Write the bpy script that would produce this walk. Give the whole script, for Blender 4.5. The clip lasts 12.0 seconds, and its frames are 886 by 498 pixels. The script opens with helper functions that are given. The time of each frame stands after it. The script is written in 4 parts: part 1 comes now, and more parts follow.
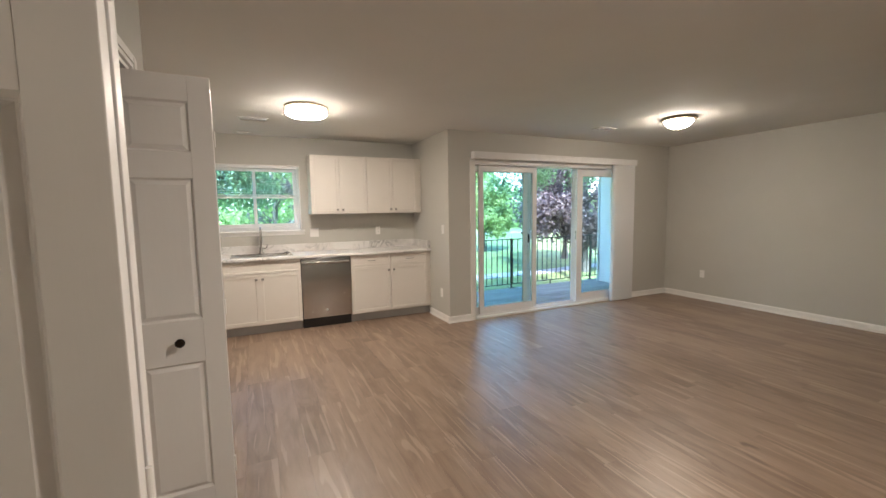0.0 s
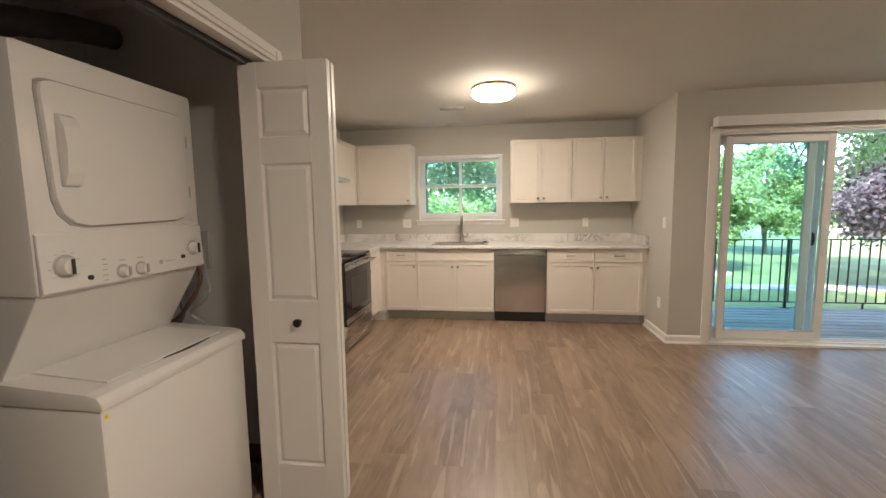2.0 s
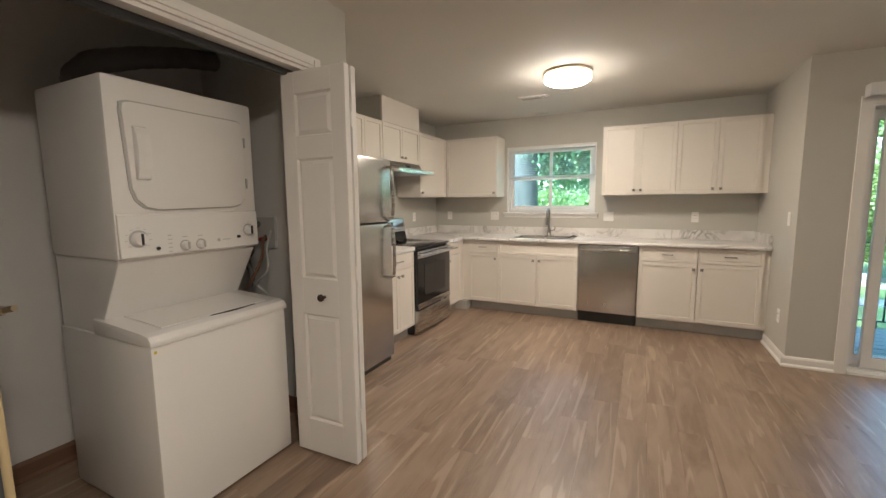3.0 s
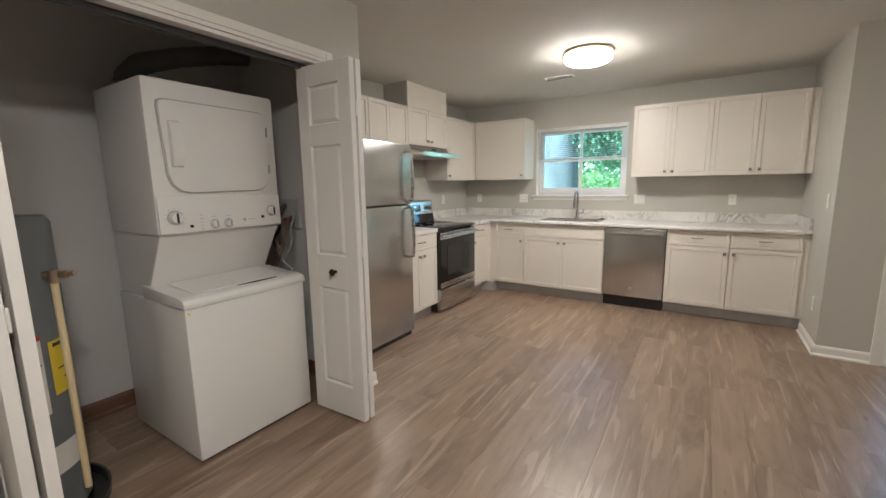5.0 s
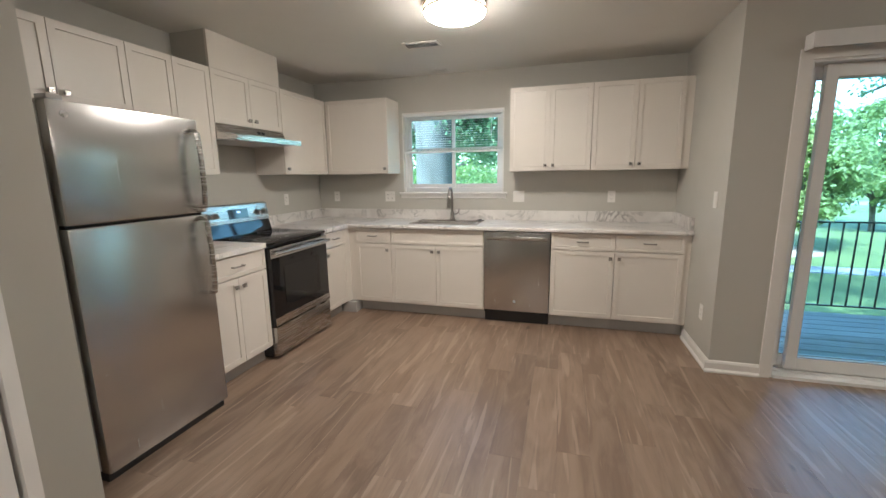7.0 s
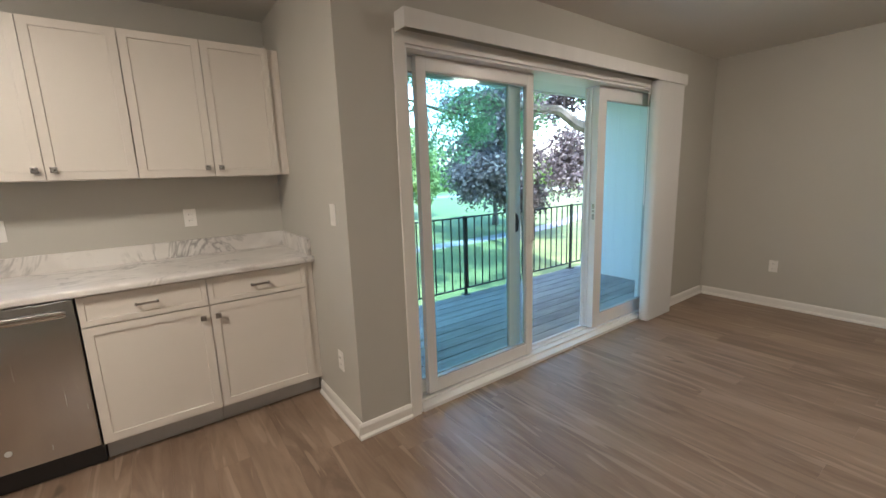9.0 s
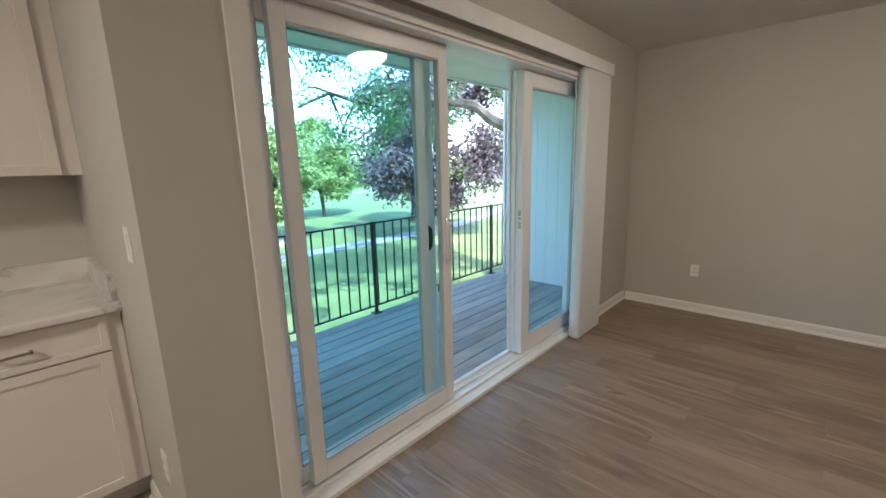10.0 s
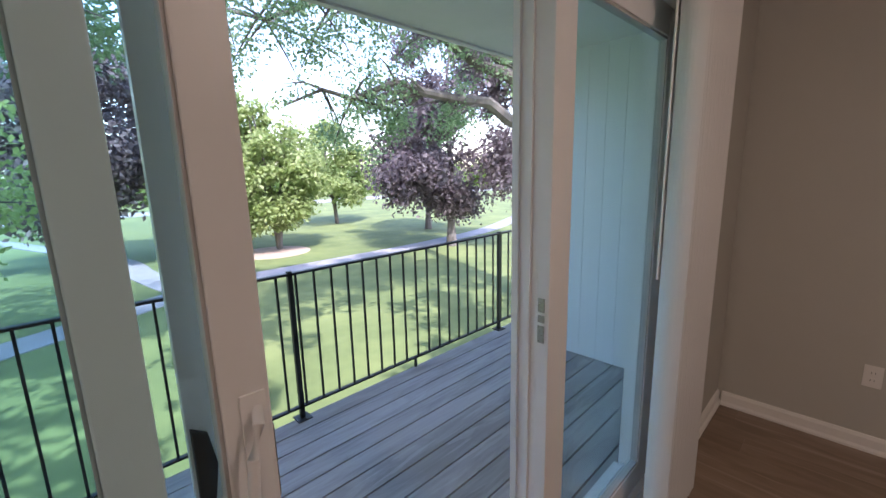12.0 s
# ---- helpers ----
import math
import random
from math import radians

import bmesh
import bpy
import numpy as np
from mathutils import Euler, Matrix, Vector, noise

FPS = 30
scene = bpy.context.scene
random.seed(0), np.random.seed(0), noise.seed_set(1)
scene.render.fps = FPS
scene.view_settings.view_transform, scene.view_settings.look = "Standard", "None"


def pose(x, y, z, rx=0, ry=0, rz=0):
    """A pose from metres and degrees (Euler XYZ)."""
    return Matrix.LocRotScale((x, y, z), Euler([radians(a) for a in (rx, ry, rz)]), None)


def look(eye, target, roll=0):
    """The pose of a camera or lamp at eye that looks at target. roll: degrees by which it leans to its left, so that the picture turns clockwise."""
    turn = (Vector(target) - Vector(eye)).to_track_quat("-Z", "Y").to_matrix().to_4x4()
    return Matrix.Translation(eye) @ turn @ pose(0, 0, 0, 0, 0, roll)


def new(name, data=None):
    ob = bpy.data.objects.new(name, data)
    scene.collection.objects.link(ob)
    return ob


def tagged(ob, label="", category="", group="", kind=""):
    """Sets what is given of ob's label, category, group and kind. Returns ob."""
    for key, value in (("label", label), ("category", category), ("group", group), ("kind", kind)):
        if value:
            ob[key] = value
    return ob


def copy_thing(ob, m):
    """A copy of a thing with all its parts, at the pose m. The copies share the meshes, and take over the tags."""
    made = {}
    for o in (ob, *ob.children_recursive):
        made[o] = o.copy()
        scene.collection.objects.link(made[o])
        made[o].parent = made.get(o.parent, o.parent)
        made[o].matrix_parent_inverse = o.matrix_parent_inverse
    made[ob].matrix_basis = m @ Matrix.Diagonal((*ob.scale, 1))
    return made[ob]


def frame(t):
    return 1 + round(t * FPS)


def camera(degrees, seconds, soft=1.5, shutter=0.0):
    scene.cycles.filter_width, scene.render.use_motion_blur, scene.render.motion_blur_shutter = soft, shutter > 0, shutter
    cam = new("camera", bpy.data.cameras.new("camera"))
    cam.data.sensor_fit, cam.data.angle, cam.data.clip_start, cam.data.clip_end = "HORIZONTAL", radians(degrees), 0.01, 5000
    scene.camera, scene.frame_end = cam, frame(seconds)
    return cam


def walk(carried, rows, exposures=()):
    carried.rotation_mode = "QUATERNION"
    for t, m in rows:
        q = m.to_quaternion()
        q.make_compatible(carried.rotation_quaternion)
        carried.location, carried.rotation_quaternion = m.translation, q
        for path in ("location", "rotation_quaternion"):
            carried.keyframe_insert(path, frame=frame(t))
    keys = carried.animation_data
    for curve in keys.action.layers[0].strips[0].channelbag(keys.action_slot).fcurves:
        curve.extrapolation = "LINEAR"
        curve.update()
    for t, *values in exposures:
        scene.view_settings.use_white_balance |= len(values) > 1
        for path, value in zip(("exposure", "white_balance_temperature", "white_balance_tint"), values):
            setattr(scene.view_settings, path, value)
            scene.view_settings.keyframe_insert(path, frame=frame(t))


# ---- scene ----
cam = camera(95.0, 12.0)
PATH = [
    (0, (0.082, 0.289, 1.429), (0.926, 2.092, 1.246), -0.9),
    (0.5, (0.156, 0.398, 1.408), (0.772, 2.291, 1.221), -1.0),
    (1, (0.261, 0.545, 1.388), (0.595, 2.508, 1.21), -1.1),
    (1.5, (0.456, 0.625, 1.398), (0.483, 2.615, 1.2), -0.9),
    (2, (0.666, 0.654, 1.389), (0.386, 2.623, 1.183), -0.8),
    (2.5, (0.95, 0.727, 1.379), (0.332, 2.616, 1.153), -0.7),
    (3, (1.22, 0.764, 1.366), (0.345, 2.547, 1.135), -0.5),
    (3.5, (1.466, 0.707, 1.365), (0.434, 2.402, 1.11), -0.3),
    (3.7, (1.484, 0.68, 1.387), (0.419, 2.352, 1.122), -0.7),
    (5.3, (1.512, 0.831, 1.361), (0.444, 2.492, 1.043), -0.8),
    (5.5, (1.472, 0.921, 1.365), (0.433, 2.6, 1.044), -0.8),
    (6, (1.351, 1.176, 1.371), (0.41, 2.908, 1.032), -0.8),
    (6.5, (1.316, 1.484, 1.377), (0.52, 3.287, 1.035), -0.9),
    (7, (1.278, 1.781, 1.391), (0.727, 3.67, 1.037), -0.8),
    (7.5, (1.255, 2.096, 1.342), (1.113, 4.068, 1.036), -1.2),
    (7.7, (1.284, 2.23, 1.341), (1.325, 4.206, 1.036), -1.4),
    (9.5, (1.746, 3.232, 1.407), (3.103, 4.65, 1.023), -1.8),
    (10, (2.067, 3.456, 1.419), (3.5, 4.793, 1.022), -1.5),
    (10.5, (2.452, 3.717, 1.44), (3.922, 5.015, 1.045), -1.3),
    (11, (2.848, 3.919, 1.463), (4.283, 5.253, 1.064), -1.3),
    (11.6, (3.251, 4.186, 1.461), (4.653, 5.563, 1.09), -1.0),
    (12, (3.551, 4.397, 1.458), (4.92, 5.807, 1.087), -1.4),
]
walk(cam, [(t, look(eye, target, roll)) for t, eye, target, roll in PATH],
     [(0.0, 3.28, 5400, 13), (1.5, 3.25, 5500, 13), (2.5, 3.17, 6000, 14), (3.5, 3.28, 5000, 9), (5.5, 3.25, 5100, 10), (7.0, 3.08, 5150, 11), (7.5, 2.97, 4750, 9), (9.5, 3.0, 5500, 13), (10.5, 2.86, 5150, 11), (11.2, 2.6, 6000, 22), (12.0, 2.3, 5700, 28)])

# ---- light ----
world = bpy.data.worlds.new("sky")
scene.world = world
world.use_nodes = True
sky = world.node_tree.nodes.new("ShaderNodeTexSky")
sky.sky_type, sky.sun_disc = "NISHITA", False
sky.sun_elevation, sky.sun_rotation = radians(52), radians(-160)
sky.air_density, sky.dust_density = 1.4, 1.6
world.node_tree.nodes["Background"].inputs["Strength"].default_value = 0.15
world.node_tree.links.new(sky.outputs["Color"], world.node_tree.nodes["Background"].inputs["Color"])
sun = new("sun", bpy.data.lights.new("sun", "SUN"))
sun.data.energy, sun.data.angle, sun.data.color = 2.3, radians(0.6), (1.0, 0.95, 0.86)
sun.matrix_world = look((-14, -38, 52), (0, 0, 0))
LAMP = 17.0


# ---- materials ----
class Nodes:
    """A node material in the making."""

    def __init__(self, name, rough=0.5, metal=0.0):
        self.mat = bpy.data.materials.new(name)
        self.mat.use_nodes = True
        self.tree = self.mat.node_tree
        self.bsdf = self.tree.nodes["Principled BSDF"]
        self.bsdf.inputs["Roughness"].default_value = rough
        self.bsdf.inputs["Metallic"].default_value = metal
        self.coord = self.tree.nodes.new("ShaderNodeTexCoord").outputs["Object"]

    def node(self, kind, **sockets):
        n = self.tree.nodes.new(kind)
        for k, v in sockets.items():
            self.plug(n.inputs[k.replace("_", " ")], v)
        return n

    def plug(self, socket, v):
        if isinstance(v, bpy.types.NodeSocket):
            self.tree.links.new(v, socket)
        else:
            socket.default_value = v

    def spread(self, per_object=True):
        """Coordinates shifted by a chance amount for each object."""
        info = self.tree.nodes.new("ShaderNodeObjectInfo").outputs["Random"]
        mul = self.node("ShaderNodeVectorMath")
        mul.operation = "SCALE"
        mul.inputs[0].default_value = (37.0, 61.0, 23.0)
        self.tree.links.new(info, mul.inputs["Scale"])
        add = self.node("ShaderNodeVectorMath")
        self.tree.links.new(self.coord, add.inputs[0])
        self.tree.links.new(mul.outputs[0], add.inputs[1])
        self.coord = add.outputs[0]
        return info

    def noise(self, scale, stretch=(1, 1, 1), detail=4.0, rough=0.6, distort=0.0):
        m = self.node("ShaderNodeMapping", Vector=self.coord)
        m.inputs["Scale"].default_value = stretch
        n = self.node("ShaderNodeTexNoise", Vector=m.outputs[0], Scale=scale, Detail=detail, Roughness=rough, Distortion=distort)
        return n.outputs["Fac"]

    def ramp(self, fac, stops):
        r = self.node("ShaderNodeValToRGB", Fac=fac)
        while len(r.color_ramp.elements) < len(stops):
            r.color_ramp.elements.new(0.5)
        for e, (p, c) in zip(r.color_ramp.elements, stops):
            e.position, e.color = p, (*c, 1) if len(c) == 3 else c
        return r.outputs["Color"]

    def mix(self, fac, a, b, blend="MIX"):
        n = self.tree.nodes.new("ShaderNodeMix")
        n.data_type, n.blend_type = "RGBA", blend
        self.plug(n.inputs[0], fac)
        self.plug(n.inputs[6], (*a, 1) if isinstance(a, tuple) and len(a) == 3 else a)
        self.plug(n.inputs[7], (*b, 1) if isinstance(b, tuple) and len(b) == 3 else b)
        return n.outputs[2]

    def bump(self, height, strength, distance=0.002):
        b = self.node("ShaderNodeBump", Height=height, Strength=strength, Distance=distance)
        self.tree.links.new(b.outputs[0], self.bsdf.inputs["Normal"])

    def colour(self, c):
        self.plug(self.bsdf.inputs["Base Color"], (*c, 1) if isinstance(c, tuple) and len(c) == 3 else c)
        return self

    def gloss(self, fac, lo, hi):
        m = self.node("ShaderNodeMapRange", Value=fac)
        m.inputs["To Min"].default_value, m.inputs["To Max"].default_value = lo, hi
        self.tree.links.new(m.outputs[0], self.bsdf.inputs["Roughness"])


def plain(name, a, b, rough=0.5, metal=0.0, scale=3.0, grain=120.0, relief=0.15, stretch=(1, 1, 1)):
    """Two close colours in large soft patches, fine grain in the relief and the gloss."""
    n = Nodes(name, rough, metal)
    n.colour(n.ramp(n.noise(scale, stretch), [(0.3, a), (0.7, b)]))
    fine = n.noise(grain, stretch)
    n.bump(fine, relief)
    n.gloss(n.noise(scale * 3, stretch), rough * 0.85, min(1, rough * 1.15))
    return n.mat


def plank_floor(name, dark, mid, light, rough, streak=0.5, turned=False):
    """Printed planks: a tone for each board, broad cloudy figure, fine grain, pale streaks, dark knots."""
    n = Nodes(name, rough)
    info = n.spread()
    if turned:
        n.coord = n.node("ShaderNodeMapping", Vector=n.coord, Rotation=(0, 0, radians(90))).outputs[0]
    tone = n.ramp(info, [(0.0, tuple(v * 0.80 for v in dark)), (0.35, dark), (0.7, mid), (1.0, tuple(0.62 * a + 0.38 * b for a, b in zip(mid, light)))])
    grain = n.noise(26, (1, 0.07, 1), 5, 0.6, 0.7)
    c = n.mix(n.ramp(grain, [(0.36, (0, 0, 0)), (0.62, (1, 1, 1))]), n.mix(0.5, tone, tuple(v * 0.66 for v in dark)), tone)
    cloud = n.ramp(n.noise(5.5, (1.5, 0.30, 1), 4, 0.6, 1.1), [(0.40, (0, 0, 0)), (0.66, (0.75, 0.75, 0.75))])
    c = n.mix(cloud, c, n.mix(0.42, mid, light))
    shade = n.ramp(n.noise(4.2, (1.8, 0.26, 1), 3, 0.55, 0.9), [(0.56, (0, 0, 0)), (0.70, (0.6, 0.6, 0.6))])
    c = n.mix(shade, c, tuple(v * 0.72 for v in dark))
    pale = n.ramp(n.noise(5.0, (3.2, 0.20, 1), 2, 0.45, 1.3), [(0.60, (0, 0, 0)), (0.645, (streak, streak, streak))])
    c = n.mix(pale, c, light)
    knots = n.ramp(n.noise(7, (1, 0.35, 1), 2, 0.5, 0.3), [(0.21, (1, 1, 1)), (0.27, (0, 0, 0))])
    c = n.mix(knots, c, tuple(v * 0.5 for v in dark))
    n.colour(c)
    n.bump(grain, 0.10, 0.001)
    n.gloss(grain, rough * 0.85, rough * 1.2)
    n.plug(n.bsdf.inputs["Specular IOR Level"], 0.85 if rough < 0.5 else 0.4)
    return n.mat


def marble(name):
    n = Nodes(name, 0.32)
    v = n.noise(1.7, (1, 1.6, 1), 5, 0.6, 1.8)
    vein = n.ramp(v, [(0.47, (0, 0, 0)), (0.5, (1, 1, 1)), (0.53, (0, 0, 0))])
    thick = n.ramp(n.noise(3.0), [(0.4, (0, 0, 0)), (0.65, (1, 1, 1))])
    f = n.mix(1.0, vein, thick, "MULTIPLY")
    soft = n.ramp(n.noise(2.6, (1, 1, 1), 4, 0.5, 0.9), [(0.35, (0.80, 0.78, 0.75)), (0.6, (0.66, 0.63, 0.60))])
    n.colour(n.mix(f, soft, (0.30, 0.29, 0.28)))
    return n.mat


def brushed(name, base, rough, along):
    n = Nodes(name, rough, 1.0)
    g = n.noise(160, along, 3)
    n.colour(n.mix(g, tuple(v * 0.86 for v in base), base))
    n.gloss(g, rough * 0.75, rough * 1.3)
    both = n.node("ShaderNodeMath", Value=n.noise(2.2, tuple(max(v, 0.25) for v in along), 2))
    both.operation = "ADD"
    scaled = n.node("ShaderNodeMath", Value=g)
    scaled.operation = "MULTIPLY"
    scaled.inputs[1].default_value = 0.004
    n.tree.links.new(scaled.outputs[0], both.inputs[1])
    n.bump(both.outputs[0], 0.25, 0.02)
    n.plug(n.bsdf.inputs["Anisotropic"], 0.5)
    return n.mat


def tinted_glass(name, tint, gloss=0.08):
    n = Nodes(name)
    clear = n.node("ShaderNodeBsdfTransparent", Color=(*tint, 1))
    shine = n.node("ShaderNodeBsdfGlossy", Roughness=0.01)
    edge = n.tree.nodes.new("ShaderNodeLayerWeight").outputs["Facing"]
    curve = n.node("ShaderNodeMath", Value=edge)
    curve.operation = "POWER"
    curve.inputs[1].default_value = 5.0
    fres = n.node("ShaderNodeMapRange", Value=curve.outputs[0])
    fres.inputs["To Min"].default_value, fres.inputs["To Max"].default_value = 0.025, 0.6
    m = n.node("ShaderNodeMixShader", Fac=fres.outputs[0])
    n.tree.links.new(clear.outputs[0], m.inputs[1])
    n.tree.links.new(shine.outputs[0], m.inputs[2])
    n.tree.links.new(m.outputs[0], n.tree.nodes["Material Output"].inputs["Surface"])
    return n.mat


def leafy(name, a, b, c):
    n = Nodes(name, 0.55)
    r = n.tree.nodes.new("ShaderNodeNewGeometry").outputs["Random Per Island"]
    n.colour(n.ramp(r, [(0.0, a), (0.5, b), (1.0, c)]))
    t = n.node("ShaderNodeBsdfTranslucent", Color=(*[min(1, v * 1.5) for v in b], 1))
    m = n.node("ShaderNodeMixShader", Fac=0.5)
    n.tree.links.new(n.bsdf.outputs[0], m.inputs[1])
    n.tree.links.new(t.outputs[0], m.inputs[2])
    n.tree.links.new(m.outputs[0], n.tree.nodes["Material Output"].inputs["Surface"])
    return n.mat


def lamp_glass(name, strength, colour):
    n = Nodes(name, 0.4)
    n.colour((0.9, 0.88, 0.82))
    n.bsdf.inputs["Emission Color"].default_value = (*colour, 1)
    n.bsdf.inputs["Emission Strength"].default_value = strength
    return n.mat


WALL = plain("wall_paint", (0.495, 0.48, 0.43), (0.525, 0.51, 0.46), 0.75, scale=1.2, grain=260, relief=0.2)
CEIL = plain("ceiling_paint", (0.68, 0.665, 0.62), (0.72, 0.705, 0.66), 0.85, scale=1.0, grain=220, relief=0.3)
# Lighter than the wall paint: brightness the closet lacks is put into the colour.
CLOSET = plain("closet_paint_lifted", (0.64, 0.63, 0.61), (0.69, 0.68, 0.66), 0.8, scale=1.2, grain=220, relief=0.3)
TRIM = plain("trim_paint", (0.76, 0.74, 0.70), (0.80, 0.78, 0.74), 0.38, scale=2, grain=90, relief=0.06)
CABINET = plain("cabinet_paint", (0.71, 0.665, 0.60), (0.74, 0.695, 0.63), 0.4, scale=2, grain=140, relief=0.05)
KICK = plain("toe_kick_grey", (0.40, 0.39, 0.37), (0.46, 0.45, 0.43), 0.6)
DOORWHITE = plain("door_paint", (0.74, 0.72, 0.69), (0.78, 0.76, 0.73), 0.45, scale=2, grain=60, relief=0.12, stretch=(1, 1, 0.15))
ENAMEL = plain("white_enamel", (0.83, 0.82, 0.80), (0.86, 0.85, 0.83), 0.18, scale=1.5, grain=200, relief=0.03)
GREYPLASTIC = plain("grey_plastic", (0.45, 0.45, 0.44), (0.52, 0.52, 0.51), 0.45)
PLATE = plain("plate_plastic", (0.78, 0.76, 0.72), (0.82, 0.80, 0.76), 0.35, grain=60, relief=0.02)
DARKPLASTIC = plain("dark_plastic", (0.02, 0.02, 0.021), (0.03, 0.03, 0.031), 0.4)
BLACKGLASS = plain("black_glass", (0.008, 0.008, 0.009), (0.012, 0.012, 0.013), 0.06, grain=20, relief=0.0)
BRONZE = plain("dark_bronze", (0.03, 0.022, 0.016), (0.05, 0.035, 0.025), 0.35, 0.8)
STEEL = brushed("brushed_steel", (0.60, 0.59, 0.575), 0.24, (1, 1, 0.02))
STEELH = brushed("brushed_steel_level", (0.62, 0.60, 0.57), 0.26, (0.02, 0.02, 1))
NICKEL = brushed("satin_nickel", (0.40, 0.385, 0.36), 0.28, (1, 1, 1))
BRASS = brushed("lamp_metal", (0.62, 0.52, 0.38), 0.3, (1, 1, 1))
VINYL = plain("white_vinyl", (0.78, 0.78, 0.77), (0.82, 0.82, 0.81), 0.35, grain=60, relief=0.03)
VANE = plain("blind_vane", (0.70, 0.69, 0.67), (0.75, 0.74, 0.72), 0.6, scale=8, grain=180, relief=0.15, stretch=(1, 1, 0.1))
GLASS = tinted_glass("door_glass", (0.86, 0.965, 0.985))
CLEAR = tinted_glass("window_glass", (0.80, 0.96, 0.98))
FLOOR = plank_floor("vinyl_plank", (0.222, 0.150, 0.102), (0.258, 0.178, 0.122), (0.42, 0.315, 0.230), 0.37, 0.55)
DECK = plank_floor("weathered_deck", (0.30, 0.29, 0.275), (0.37, 0.36, 0.345), (0.47, 0.46, 0.445), 0.75, 0.35, True)
MARBLE = marble("marble_laminate")
IRON = plain("black_iron", (0.012, 0.013, 0.014), (0.03, 0.03, 0.03), 0.45, 0.3)
SIDING = plain("white_siding", (0.74, 0.75, 0.74), (0.80, 0.80, 0.79), 0.6, stretch=(1, 1, 0.2), grain=80)
TANKGREY = plain("tank_grey", (0.14, 0.15, 0.16), (0.17, 0.18, 0.19), 0.4)
YELLOW = plain("yellow_sticker", (0.75, 0.58, 0.02), (0.80, 0.63, 0.03), 0.5)
PAPER = plain("paper_sticker", (0.70, 0.69, 0.66), (0.76, 0.75, 0.72), 0.6)
INK = plain("ink", (0.03, 0.03, 0.03), (0.05, 0.05, 0.05), 0.6)
REDINK = plain("red_ink", (0.45, 0.04, 0.05), (0.5, 0.05, 0.06), 0.6)
CREAM = plain("cream_pipe", (0.62, 0.50, 0.28), (0.68, 0.56, 0.33), 0.4)
BROWNBASE = plain("brown_vinyl_base", (0.14, 0.075, 0.045), (0.19, 0.105, 0.065), 0.5)
DUCT = plain("dark_duct", (0.13, 0.125, 0.12), (0.20, 0.195, 0.19), 0.5, 0.5)
HOSE = plain("rubber_hose", (0.04, 0.035, 0.035), (0.07, 0.06, 0.055), 0.6)
REDHOSE = plain("red_valve", (0.25, 0.03, 0.02), (0.32, 0.05, 0.03), 0.5)
BARK = plain("bark", (0.07, 0.06, 0.05), (0.17, 0.15, 0.13), 0.9, scale=3, grain=14, relief=1.0, stretch=(1, 1, 0.2))
LAWN = plain("lawn", (0.075, 0.105, 0.028), (0.145, 0.175, 0.052), 0.9, scale=0.5, grain=25, relief=1.0)
PATHWAY = plain("path_concrete", (0.19, 0.185, 0.19), (0.25, 0.245, 0.25), 0.9, scale=1, grain=40)
STONE = plain("bench_stone", (0.42, 0.41, 0.39), (0.52, 0.51, 0.48), 0.85)
MULCH = plain("bare_earth", (0.30, 0.22, 0.16), (0.38, 0.29, 0.22), 0.95, scale=2, grain=20, relief=1)
PURPLE = leafy("purple_leaf", (0.075, 0.055, 0.062), (0.125, 0.10, 0.105), (0.22, 0.19, 0.18))
GREEN = leafy("green_leaf", (0.17, 0.23, 0.07), (0.25, 0.31, 0.11), (0.35, 0.40, 0.17))
LOCUST = leafy("locust_leaf", (0.09, 0.15, 0.07), (0.15, 0.23, 0.11), (0.25, 0.33, 0.17))
FARGREEN = leafy("far_leaf", (0.08, 0.14, 0.03), (0.14, 0.21, 0.05), (0.20, 0.27, 0.08))
LIGHTGLASS = lamp_glass("lit_diffuser", LAMP * 0.85, (1.0, 0.80, 0.56))
LIGHTBAND = lamp_glass("lit_side_band", LAMP * 0.22, (1.0, 0.82, 0.58))
LIGHTGLASS2 = lamp_glass("lit_bowl", LAMP * 0.75, (1.0, 0.78, 0.53))
SCREEN_BLUE = lamp_glass("range_display", 0.15, (0.35, 0.6, 0.9))


# ---- shaping ----
def box(bm, x0, y0, z0, x1, y1, z1, bevel=0.0):
    vs = [bm.verts.new((x, y, z)) for z in (z0, z1) for x, y in ((x0, y0), (x1, y0), (x1, y1), (x0, y1))]
    fs = [bm.faces.new([vs[i] for i in q]) for q in ((3, 2, 1, 0), (4, 5, 6, 7), (0, 1, 5, 4), (1, 2, 6, 5), (2, 3, 7, 6), (3, 0, 4, 7))]
    if bevel:
        es = list({e for f in fs for e in f.edges})
        bmesh.ops.bevel(bm, geom=es, offset=bevel, segments=2, profile=0.6, affect="EDGES")
    return fs


def block(x0, y0, z0, x1, y1, z1, bevel=0.0):
    bm = bmesh.new()
    box(bm, x0, y0, z0, x1, y1, z1, bevel)
    return bm


